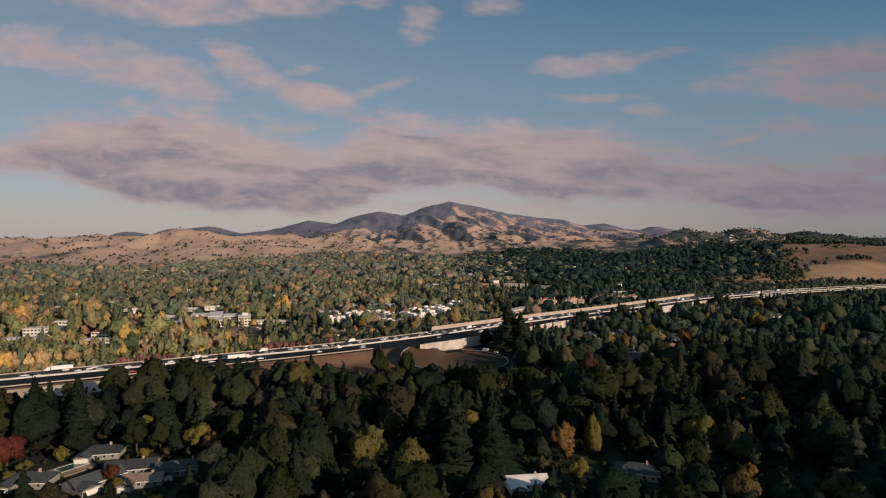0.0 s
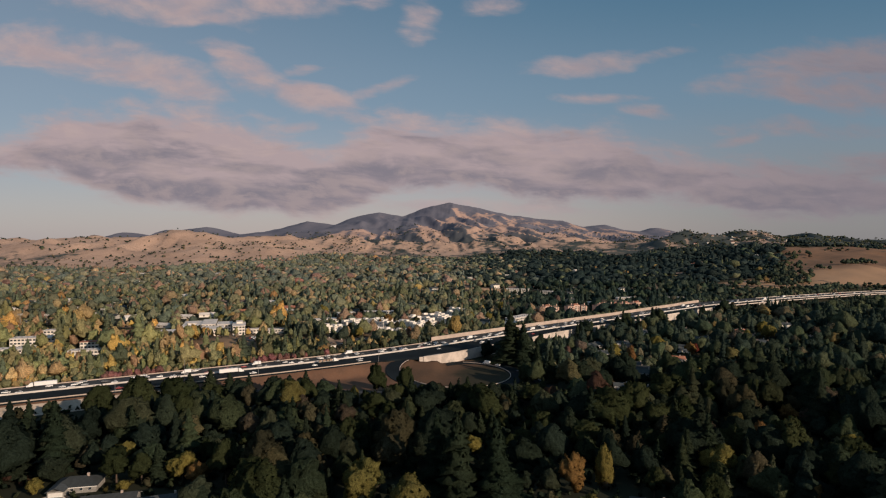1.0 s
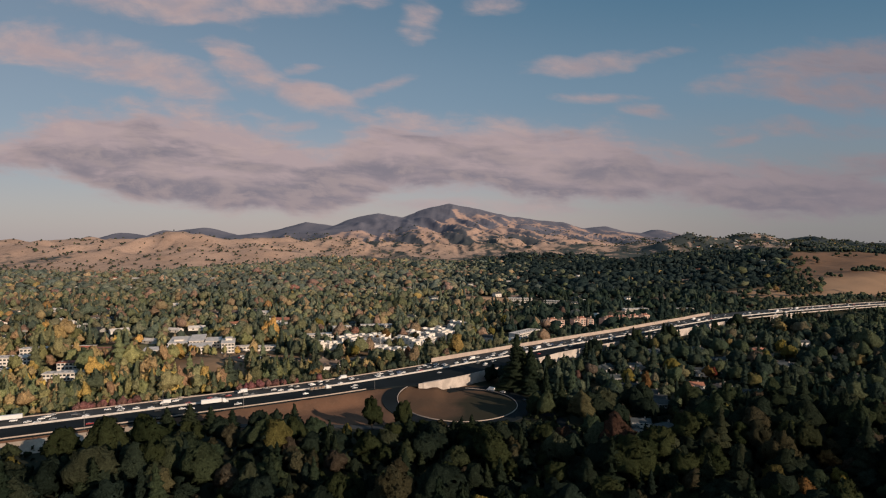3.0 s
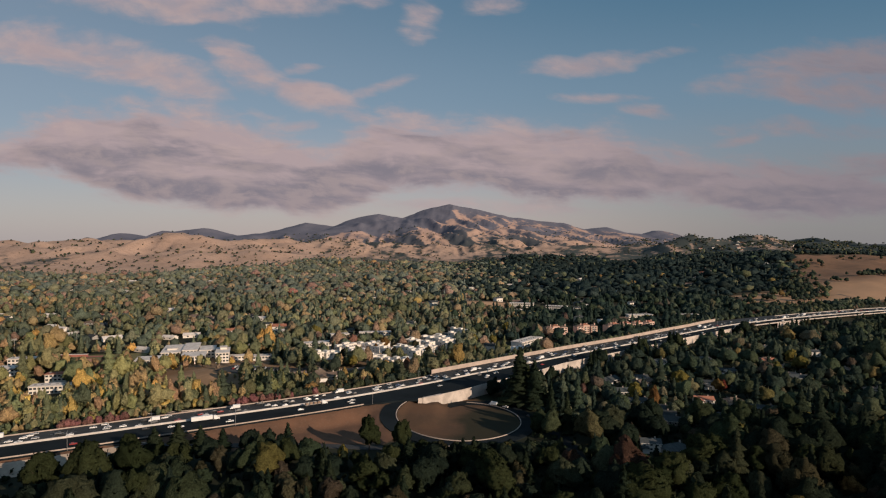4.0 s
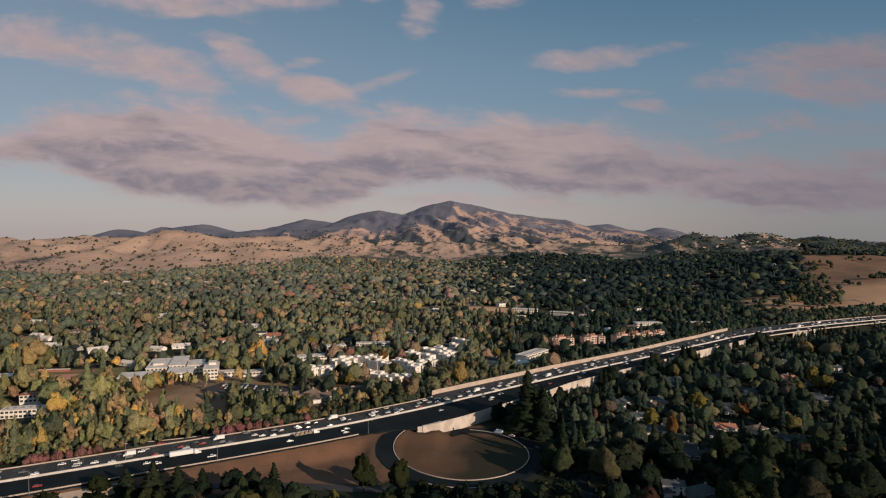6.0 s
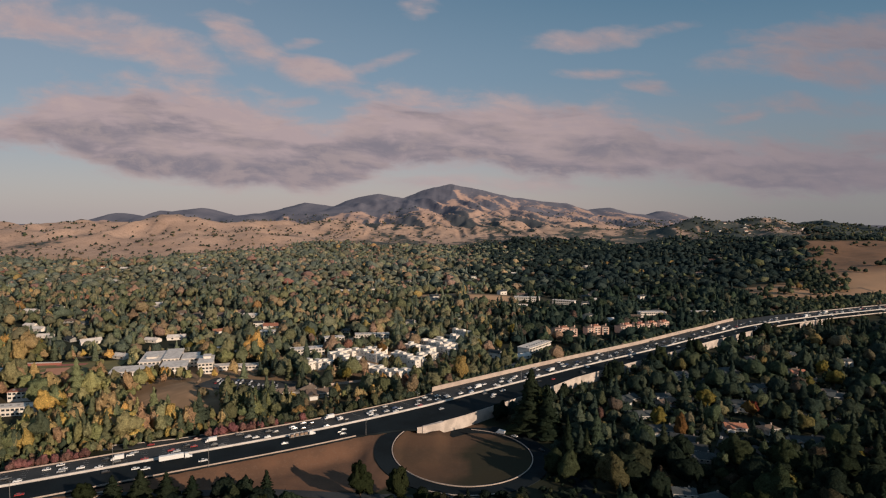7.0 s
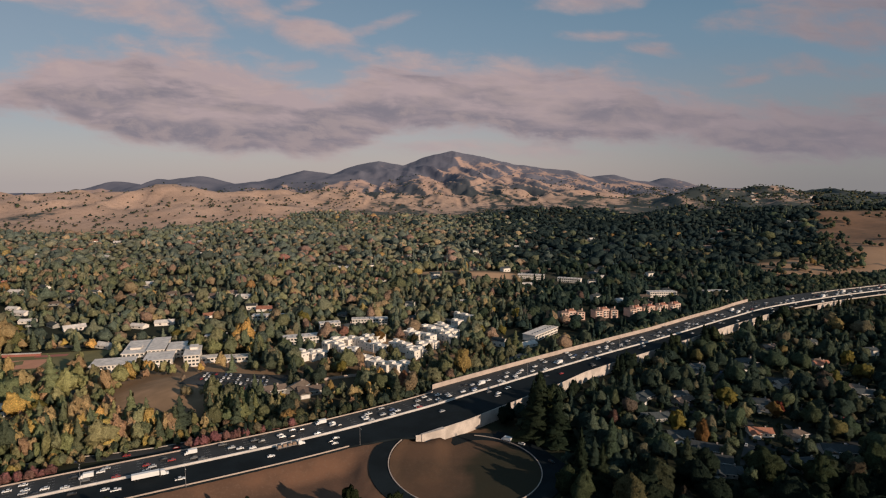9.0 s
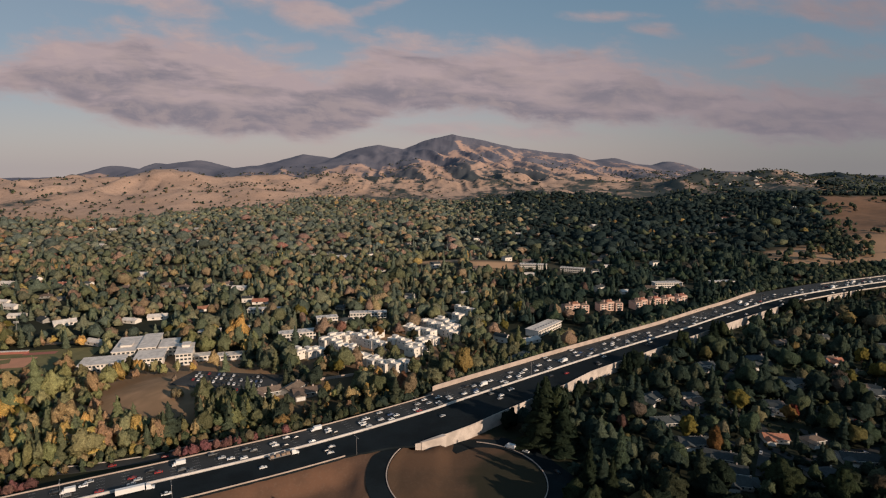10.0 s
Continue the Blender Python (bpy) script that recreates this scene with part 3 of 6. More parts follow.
def cover_of(x, y):
    """Shares of bare soil, straw-coloured grass and scrub."""
    z0 = height(x, y) - base_z(y)
    off, mx = road_at(x, y)
    r = np.hypot(x - LOOP[0], y - LOOP[1])
    soil = np.zeros(len(x))
    verge = (off > 20) & (off < np.interp(mx, [-330, -230, -150, -60], [32, 44, 66, 110])) & (mx < -10) & (mx > -420)
    soil[verge | (r < 60)] = 1
    # duller ground in the loop's right half, also darkened for its shade
    soil = soil * (1 - 0.85 * smooth01((x - 6 + 0.5 * (537 - y) + 26 * fbm(x / 26, y / 26, 3, 36)) / 20) * (r < 62)) * np.where(r < 62, 0.62, 1.0)
    knoll = smooth01((bell(x, y, 1010, 1450, 420, 245, 60, 0.62) - 25 + 8 * fbm(x / 90, y / 90, 3, 31)) / 5) * smooth01((x - 640 - 0.66 * (y - 1260) + 50 * fbm(x / 110, y / 110, 3, 34)) / 30)
    knoll = np.maximum(knoll, smooth01((x - 1120 - 0.5 * (y - 2000) + 30 * fbm(x / 80, y / 80, 2, 37)) / 30) * smooth01((y - 1500) / 60) * smooth01((2080 - y) / 40))
    spot = inside_any(x, y, [(690, 1330, 82, 40), (655, 1265, 85, 62), (770, 1255, 110, 70), (890, 1290, 110, 75)])
    knoll = np.maximum(knoll, (spot > 0) * smooth01((spot + 0.2 * fbm(x / 30, y / 30, 3, 35)) * 5))
    knoll = knoll * np.where(x > 560, smooth01((y - 1212 - 0.05 * (x - 750) + 14 * fbm(x / 40, y / 40, 2, 38)) / 14), 1.0)
    straw = np.maximum((0.20 + 0.60 * smooth01((1520 - y) / 160)) * knoll, smooth01((y - valley_rim(x, y)) / 40))
    soil = np.maximum(soil, knoll)
    spot = inside_any(x, y, BARE)
    straw = np.maximum(straw, (spot > 0) * smooth01((spot + 0.15 * fbm(x / 14, y / 14, 3, 33)) * 4) * np.where(y < 900, 0.55 + 0.3 * fbm(x / 9, y / 9, 3, 44), 1.0))
    straw = np.maximum(straw, 0.5 * smooth01(2 * inside_any(x, y, [(-250, 690, 190, 110), (-60, 800, 130, 100)])))
    woods = fbm(x / 260, y / 260, 5, 41)
    woods = np.where(y > 3300, 0.45 * woods + 0.8 * fbm(x / 150 + 5, y / 230, 4, 43), woods)
    # chaparral on the heights; more on west-falling slopes, to paint in their shade
    shade_side = np.clip((height(x + 14, y) - height(x - 14, y)) / 28, -0.6, 0.6)
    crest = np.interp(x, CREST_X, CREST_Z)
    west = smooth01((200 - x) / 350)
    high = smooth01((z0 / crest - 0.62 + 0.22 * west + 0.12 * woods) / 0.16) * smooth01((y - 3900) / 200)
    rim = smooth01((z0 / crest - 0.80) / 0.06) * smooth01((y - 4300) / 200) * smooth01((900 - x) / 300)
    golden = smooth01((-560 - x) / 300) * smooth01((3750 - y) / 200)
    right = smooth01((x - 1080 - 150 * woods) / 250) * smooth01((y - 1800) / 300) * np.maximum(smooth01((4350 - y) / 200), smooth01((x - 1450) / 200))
    # scrub on the low foothills, thickened to darken them as under cloud
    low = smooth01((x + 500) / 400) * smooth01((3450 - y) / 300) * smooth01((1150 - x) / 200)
    scrub = 0.34 + 0.62 * woods + 1.0 * shade_side * smooth01((y - 2500) / 600) + 0.5 * rim + high * (0.3 + 0.5 * west) + 0.34 * low + 0.36 * right + 0.5 * smooth01((x - 1760 - 160 * woods) / 160) * smooth01((y - 2000) / 200) * smooth01((4200 - y) / 200) + 0.14 * smooth01((x - 150) / 200) * smooth01((y - 3850) / 200) - 0.25 * golden
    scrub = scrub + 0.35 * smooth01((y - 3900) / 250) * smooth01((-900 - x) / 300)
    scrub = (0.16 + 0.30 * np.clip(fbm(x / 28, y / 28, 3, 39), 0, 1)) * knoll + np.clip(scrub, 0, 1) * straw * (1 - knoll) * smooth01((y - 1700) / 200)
    return soil, straw, scrub


gx, gy = spaced(-430, 430, 4.6, -3850, 3850, 1.07), spaced(190, 800, 4.6, -900, 4985, 1.045)
GX, GY = np.meshgrid(gx, gy)
gX, gY = GX.ravel(), GY.ravel()
nx, ny = len(gx), len(gy)
i0 = (np.arange(ny - 1)[:, None] * nx + np.arange(nx - 1)[None, :]).ravel()
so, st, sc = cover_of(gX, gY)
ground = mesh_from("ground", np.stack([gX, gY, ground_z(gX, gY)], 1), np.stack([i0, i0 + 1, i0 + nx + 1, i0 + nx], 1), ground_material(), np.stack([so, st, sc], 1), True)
tagged(ground, "valley floor, dry golden hills and a distant brown mountain", "ground", kind="structure")


# ---- roads ----
def strip(name, line, z, a, b, mat, lift=0.0, thick=0.0, parent=None):
    """A ribbon along a line from offset a to offset b; with thick, a slab."""
    n = normals(line)
    a, b = np.broadcast_to(a, len(line)), np.broadcast_to(b, len(line))
    L, R = line + n * a[:, None], line + n * b[:, None]
    rows = [np.column_stack([L, z + lift]), np.column_stack([R, z + lift])]
    if thick:
        rows += [np.column_stack([R, z + lift - thick]), np.column_stack([L, z + lift - thick])]
    v = np.concatenate(rows)
    m, i = len(line), np.arange(len(line) - 1)
    q = [np.stack([i, i + 1, m + i + 1, m + i], 1)[:, ::-1]]
    if thick:
        q += [np.stack([m + i, m + i + 1, 2 * m + i + 1, 2 * m + i], 1)[:, ::-1], np.stack([2 * m + i, 2 * m + i + 1, 3 * m + i + 1, 3 * m + i], 1)[:, ::-1], np.stack([3 * m + i, 3 * m + i + 1, i + 1, i], 1)[:, ::-1]]
        e = len(line) - 1
        q += [np.array([[0, m, 2 * m, 3 * m], [e, 3 * m + e, 2 * m + e, m + e]])]
    ob = mesh_from(name, v, np.concatenate(q), mat)
    if parent is not None:
        ob.parent = parent
    return ob


rz = road_z(ROAD[:, 1])
ne, fe = near_edge(ROAD[:, 0]), far_edge(ROAD[:, 0])
freeway = tagged(new("road"), "wide multi-lane freeway on an embankment, dark asphalt", "road", kind="structure")
strip("carriageway", ROAD, rz, 1.2, ne, M["asphalt"], 0, 1.3, freeway)["label"] = "dark fresh asphalt carriageway"
strip("carriageway", ROAD, rz, fe, -1.2, M["asphalt_old"], 0, 1.3, freeway)["label"] = "grey worn asphalt carriageway"
strip("median_strip", ROAD, rz, -1.2, 1.2, M["concrete_pale"], 0.02, 1.0, freeway)
tagged(strip("median_barrier", ROAD, rz, -0.45, 0.45, M["concrete_pale"], 1.15, 1.1), "pale concrete median barrier along the freeway", "barrier", kind="structure")
for o, lo, hi in ((-22.9, -900, 2), (26.8, -900, -78)):
    sel = (ROAD[:, 0] > lo) & (ROAD[:, 0] < hi)
    tagged(strip("edge_barrier", ROAD[sel], rz[sel], o - 0.16, o + 0.16, M["concrete_tan"], 0.8, 0.85), "low pale concrete barrier at the freeway edge", "barrier", kind="structure")
sel = (ROAD[:, 0] > 3) & (ROAD[:, 0] < 447)
tagged(strip("sound_wall", ROAD[sel], rz[sel], fe[sel] - 0.2, fe[sel] + 0.3, M["concrete_tan"], 4.0, 4.6), "long tan concrete sound wall beside the freeway", "wall", kind="structure")
sel = (ROAD[:, 0] > 560) & (ROAD[:, 0] < 1400)
tagged(strip("edge_barrier", ROAD[sel], rz[sel], -29.6, -29.1, M["concrete"], 1.0, 1.1), "low pale concrete barrier at the freeway edge", "barrier", kind="structure")
# near side: parapet and retaining walls, with the underpass left open
for lo, hi, deep in ((-47, 400, 5.0), (400, 1400, 1.5)):
    sel = (ROAD[:, 0] > lo) & (ROAD[:, 0] < hi)
    tagged(strip("parapet", ROAD[sel], rz[sel], ne[sel] - 0.3, ne[sel] + 0.15, M["concrete"], 1.1, deep), "pale concrete parapet along the raised freeway", "wall", kind="structure")
for lo, hi in ((-30, 400), (500, 560)):
    sel = (ROAD[:, 0] > lo) & (ROAD[:, 0] < hi)
    tagged(strip("retaining_wall", ROAD[sel], rz[sel], ne[sel] - 0.6, ne[sel], M["concrete"], -0.6, 10.5), "high pale concrete retaining wall below the freeway", "wall", kind="structure")
# wing wall at the ramp's end, a little proud of the rest
sel = (ROAD[:, 0] > -44) & (ROAD[:, 0] < -26)
tagged(strip("wing_wall", ROAD[sel], rz[sel], ne[sel] - 0.9, ne[sel] + np.linspace(0.7, 2.4, sel.sum()), M["concrete"], 1.35, 11.5), "massive pale concrete wing wall above the dirt mound", "wall", kind="structure")


def arc(cx, cy, r, a0, a1, n=90):
    a = np.radians(np.linspace(a0, a1, n))
    return np.stack([cx + r * np.cos(a), cy + r * np.sin(a)], 1), a


line, a = arc(LOOP[0], LOOP[1], (LOOP[2] + LOOP[3]) / 2, 128, 425, 130)
zl = base_z(line[:, 1]) + loop_rise(a)
half = (LOOP[3] - LOOP[2]) / 2
tagged(strip("loop_ramp", line, zl, -half, half, M["asphalt"], 0.1, 0.5), "dark asphalt loop ramp curling down from the freeway", "road", kind="structure")
line2, a2 = arc(LOOP[0], LOOP[1], LOOP[2] + 0.6, 150, 440, 130)
tagged(strip("kerb", line2, base_z(line2[:, 1]) + loop_rise(a2), -0.28, 0.28, M["concrete_tan"], 0.55, 0.6), "pale low concrete kerb wall inside the loop ramp", "kerb", kind="structure")
line2, a2 = arc(LOOP[0], LOOP[1], LOOP[3] - 0.8, 244, 292, 60)
tagged(strip("kerb", line2, base_z(line2[:, 1]) + loop_rise(a2), -0.35, 0.35, M["concrete_tan"], 0.5, 0.7), "pale concrete edge outside the loop ramp", "kerb", kind="structure")


def street(points, width, name="road", mat="asphalt_old", label="narrow grey asphalt street between trees and houses", lift=0.25):
    line = spline(points, 6)
    z = ground_z(line[:, 0], line[:, 1])
    for _ in range(3):
        z = np.convolve(np.pad(z, 2, mode="edge"), np.ones(5) / 5, "valid")
    STREETS.append((line, width))
    return tagged(strip(name, line, z, -width / 2, width / 2, M[mat], lift, 0.4), label, "road", kind="structure")


STREETS = []
street([(0, 573), (16, 583), (38, 580), (58, 560), (76, 522), (84, 470), (80, 420)], 12, label="street along the foot of the freeway wall", mat="asphalt")
street([(-330, 505), (-262, 541), (-237, 548), (-209, 557), (-188, 566), (-163, 583), (-130, 600), (-108, 614)], 9, label="frontage road along the freeway")
FRONT = spline([(-330, 505), (-262, 541), (-237, 548), (-209, 557), (-188, 566), (-163, 583), (-130, 600), (-108, 614)], 6)
tagged(strip("kerb", FRONT, ground_z(FRONT[:, 0], FRONT[:, 1]), -5.6, -4.7, M["concrete"], 0.6, 1.0), "cream concrete kerb along the frontage road", "kerb", kind="structure")
street([(-290, 448), (-200, 470), (-120, 480), (-40, 474), (20, 478)], 8, label="street below the freeway embankment")
street([(160, 614), (190, 640), (230, 650), (300, 640), (380, 650)], 7)
street([(190, 540), (225, 605), (215, 650), (260, 720), (330, 790)], 7)
street([(225, 560), (300, 575), (400, 560)], 7)
street([(168, 668), (181, 647), (197, 622)], 7)
street([(172, 610), (185, 590), (199, 580), (213, 578), (221, 566), (224, 540)], 7)
street([(250, 604), (259, 590), (264, 570), (290, 560)], 7)
street([(280, 640), (330, 600), (420, 590)], 6)
street([(-420, 700), (-340, 690), (-300, 620)], 6)

# pale graded shoulder at the foot of the near embankment
sel = np.where((ROAD[:, 0] > -345) & (ROAD[:, 0] < -205))[0]
sx = np.stack([ROAD[sel, 0] + ROAD_N[sel, 0] * o for o in (30, 35, 40, 45)], 1)
sy = np.stack([ROAD[sel, 1] + ROAD_N[sel, 1] * o for o in (30, 35, 40, 45)], 1)
sz = ground_z(sx.ravel(), sy.ravel()) + 0.25
i = (np.arange(len(sel) - 1)[:, None] * 4 + np.arange(3)[None, :]).ravel()
tagged(mesh_from("shoulder", np.stack([sx.ravel(), sy.ravel(), sz], 1), np.stack([i, i + 1, i + 5, i + 4], 1), M["bare_pale"]), "pale bare graded shoulder below the freeway", "ground", kind="structure")

# lane markings
mk_v, mk_q = [], []
for o in (-19.2, -15.6, -12.0, -8.4, -4.8, 5.0, 8.6, 12.2, 15.8, 19.4, 23.0):
    along = np.arange(0, len(ROAD) - 2)
    for i in along[:: 3]:
        if ROAD[i, 0] < -320 or ROAD[i, 0] > 700 or o > ne[i] - 2:
            continue
        p0, p1 = ROAD[i] + ROAD_N[i] * o, ROAD[i + 1] + ROAD_N[i + 1] * o
        b = len(mk_v)
        for p, s in ((p0, -0.09), (p0, 0.09), (p1, 0.09), (p1, -0.09)):
            q = p + ROAD_N[i] * s
            mk_v.append((q[0], q[1], road_z(q[1]) + 0.012))
        mk_q.append((b, b + 1, b + 2, b + 3))
for o in (1.9, -1.9):
    i = np.where((ROAD[:, 0] > -320) & (ROAD[:, 0] < 700))[0]
    for j in i[:-1]:
        b = len(mk_v)
        for p, s in ((ROAD[j], -0.08), (ROAD[j], 0.08), (ROAD[j + 1], 0.08), (ROAD[j + 1], -0.08)):
            k = j if p is ROAD[j] else j + 1
            q = p + ROAD_N[j] * (o + s)
            mk_v.append((q[0], q[1], road_z(q[1]) + 0.012))
        mk_q.append((b, b + 1, b + 2, b + 3))
tagged(mesh_from("lane_marking", mk_v, mk_q, M["marking"]), "white painted lane lines on the freeway", "marking", kind="stuff")


# ---- vehicles ----
def wheels(thing, xs, y, r, w=0.22):
    bm = bmesh.new()
    tube(bm, 0, 0, -w / 2, w / 2, r, r, 10)
    first = None
    for x in xs:
        for s in (-1, 1):
            m = pose(x, s * y, r, 90, 0, 0)
            if first is None:
                first = part("wheel", bm, M["rubber"], thing, at=m)
            else:
                share("wheel", first, thing, m)


def hull(name, outline, half, mat, thing, taper=0.0, label=""):
    """A body from its side outline (x, z), as wide as half to each side, drawn in towards the top."""
    bm = bmesh.new()
    zt, zb = max(z for _, z in outline), min(z for _, z in outline)
    sides = []
    for s in (-1, 1):
        sides.append([bm.verts.new((x, s * (half - taper * (z - zb) / (zt - zb)), z)) for x, z in outline])
    n = len(outline)
    for i in range(n):
        bm.faces.new((sides[0][i], sides[0][(i + 1) % n], sides[1][(i + 1) % n], sides[1][i]))
    bm.faces.new(sides[0][::-1])
    bm.faces.new(sides[1])
    bmesh.ops.recalc_face_normals(bm, faces=bm.faces)
    return part(name, bm, mat, thing, label)


def car(colour, tall=False):
    t = tagged(new("car"), "%s %s on the road" % (colour, "sport utility vehicle" if tall else "saloon car"), "car", "cars on the roads")
    k = 0.25 if tall else 0.0
    hull("body", [(-2.3, 0.35), (2.3, 0.35), (2.35, 0.7), (2.2, 0.85 + k / 2), (1.1, 0.98 + k), (-2.1, 1.0 + k), (-2.35, 0.75)], 0.92, M["paint_" + colour], t, 0.05)
    hull("cabin", [(1.0, 0.97 + k), (0.35, 1.4 + k), (-1.3 - k, 1.42 + k), (-2.0, 0.98 + k)], 0.86, M["glass"], t, 0.16, "dark glass cabin")
    hull("roof", [(0.3, 1.41 + k), (0.2, 1.48 + k), (-1.2 - k, 1.5 + k), (-1.3 - k, 1.43 + k)], 0.71, M["paint_" + colour], t, 0.05)
    part("headlight", boxed(2.25, 2.36, 0.5, 0.8, 0.62, 0.76), M["trim"], t)
    part("headlight", boxed(2.25, 2.36, -0.8, -0.5, 0.62, 0.76), M["trim"], t)
    wheels(t, (1.4, -1.4), 0.84, 0.34)
    return t


def pickup(colour):
    t = tagged(new("pickup_truck"), "%s pickup truck on the road" % colour, "truck", "cars on the roads")
    hull("body", [(-2.8, 0.5), (2.7, 0.5), (2.75, 1.05), (1.3, 1.2), (-2.8, 1.2)], 0.98, M["paint_" + colour], t, 0.03)
    hull("cabin", [(1.2, 1.18), (0.7, 1.8), (-0.9, 1.82), (-1.0, 1.18)], 0.9, M["glass"], t, 0.14)
    hull("roof", [(0.65, 1.81), (0.6, 1.88), (-0.85, 1.88), (-0.9, 1.83)], 0.78, M["paint_" + colour], t, 0.04)
    part("load_bed", boxed(-2.65, -1.1, -0.8, 0.8, 1.2, 1.24), M["rubber"], t)
    wheels(t, (1.75, -1.75), 0.88, 0.4)
    return t


def box_truck():
    t = tagged(new("box_truck"), "white box truck on the road", "truck", "trucks on the roads")
    part("cargo_box", boxed(-3.9, 1.6, -1.2, 1.2, 1.0, 3.5, bevel=0.05), M["paint_white"], t)
    hull("cab", [(1.7, 0.6), (3.7, 0.6), (3.75, 1.3), (3.1, 1.5), (2.6, 2.4), (1.7, 2.45)], 1.05, M["paint_white"], t, 0.1)
    hull("windscreen", [(3.14, 1.5), (2.64, 2.35), (2.6, 2.35), (3.08, 1.5)], 0.9, M["glass"], t, 0.08)
    part("chassis", boxed(-3.8, 3.4, -0.5, 0.5, 0.6, 1.0), M["rubber"], t)
    wheels(t, (2.7, -2.4), 0.98, 0.45, 0.3)
    return t


def semi_truck(flat=False):
    t = tagged(new("semi_truck"), "%s semi truck on the freeway" % ("flatbed" if flat else "long white"), "truck", "trucks on the roads")
    if flat:
        part("trailer", boxed(-9.5, 4.0, -1.25, 1.25, 1.1, 1.4), M["steel"], t)
        for x, h in ((-7.5, 1.3), (-4.0, 1.6), (-0.5, 1.2), (2.4, 1.5)):
            part("load", boxed(x - 1.2, x + 1.2, -1.0, 1.0, 1.4, 1.4 + h, bevel=0.1), M["bare_lot"], t)
    else:
        part("trailer", boxed(-10.5, 4.2, -1.28, 1.28, 1.15, 4.05, bevel=0.06), M["paint_white"], t)
    hull("cab", [(4.9, 0.7), (9.2, 0.7), (9.3, 1.6), (7.9, 1.9), (7.4, 2.9), (6.6, 3.5), (4.9, 3.7)], 1.15, M["paint_white"], t, 0.12)
    hull("windscreen", [(7.96, 1.92), (7.46, 2.85), (7.42, 2.85), (7.9, 1.92)], 1.0, M["glass"], t, 0.1)
    part("chassis", boxed(-10.0, 8.6, -0.5, 0.5, 0.75, 1.1), M["rubber"], t)
    wheels(t, (8.0, 5.6, 4.3, -7.2, -8.6), 1.05, 0.5, 0.35)
    return t


def on_road(x, off):
    """Pose on the freeway at the median's x and a lane's offset; traffic on the near side drives the other way."""
    i = int(np.argmin(np.abs(ROAD[:, 0] - x)))
    i = min(max(i, 1), len(ROAD) - 2)
    f = (x - ROAD[i, 0]) / max(0.1, abs(ROAD[i + 1, 0] - ROAD[i, 0]))
    p = ROAD[i] + (ROAD[i + 1] - ROAD[i]) * f + ROAD_N[i] * off
    d = ROAD[i + 1] - ROAD[i - 1]
    return pose(p[0], p[1], road_z(p[1]) + 0.005, 0, 0 if off > 0 else 0, math.degrees(math.atan2(d[1], d[0])) + (0 if off > 0 else 180))


rng = random.Random(7)
PROTO = [car("white"), car("silver"), car("white", True), car("black"), car("grey", True), car("silver", True), car("black", True), car("red"), car("blue"), pickup("white"), pickup("grey"), box_truck(), semi_truck(), semi_truck(True)]
unused = set(PROTO)


def put(proto, m):
    if proto in unused:
        unused.discard(proto)
        proto.matrix_basis = m
        return proto
    o = copy_thing(proto, m)
    o.matrix_basis = m
    return o


put(PROTO[12], on_road(-180, 6.8))
put(PROTO[13], on_road(-108, 6.6))
put(PROTO[11], on_road(-210, -10.2))
put(PROTO[12], on_road(-300, -17.4))
put(PROTO[11], on_road(34, -10.2))
put(PROTO[11], on_road(-83, -17.3))
taken = [(-180, 6.8), (-108, 6.6), (-210, -10.2), (-300, -17.4), (34, -10.2), (-83, -17.3)]
for lane, start, gap in ((-3.2, -330, 24), (-6.7, -335, 20), (-10.3, -328, 20), (-13.9, -322, 26), (-17.5, -332, 38), (-24.5, 30, 60), (6.9, -300, 95), (10.4, -280, 80), (14.0, -250, 75), (17.6, -315, 110)):
    x = start
    while x < 760:
        x += gap * rng.uniform(0.45, 1.6)
        if all(abs(x - a) > 15 or abs(lane - b) > 2.5 for a, b in taken):
            put(rng.choices(PROTO[:12], (9, 7, 6, 5, 5, 5, 4, 2, 2, 3, 2, 1))[0], on_road(x, lane))
for x, y, d in ((66, 545, -60), (75, 527, -62), (80, 512, -65)):
    put(rng.choice(PROTO[:7]), pose(x, y, gz(x, y) + 0.3, 0, 0, d))
put(PROTO[11], pose(40, 576, gz(40, 576) + 0.3, 0, 0, 145))
put(PROTO[0], pose(50, 571, gz(50, 571) + 0.3, 0, 0, 145))


def street_lamp():
    t = tagged(new("street_lamp"), "tall slim steel street lamp on the freeway median", "lamp", "street lamps")
    part("pole", tube(bmesh.new(), 0, 0, 0, 12, 0.16, 0.09, 8), M["steel"], t)
    for s in (-1, 1):
        part("arm", boxed(-0.06, 0.06, min(0, s * 2.4), max(0, s * 2.4), 11.8, 11.92), M["steel"], t)
        part("lamp_head", boxed(-0.18, 0.18, s * 2.4 - 0.4, s * 2.4 + 0.4, 11.72, 11.9, bevel=0.04), M["trim"], t)
    return t


lamp = street_lamp()
lamp.matrix_basis = on_road(-212, 0.05) @ pose(0, 0, 1.1)
for x in (-25, 70, 175, 285, 400, -320):
    copy_thing(lamp, on_road(x, 0.05) @ pose(0, 0, 1.1))
for x in (-75, -165, -255):
    copy_thing(lamp, on_road(x, 28.0) @ pose(0, 0, 0))


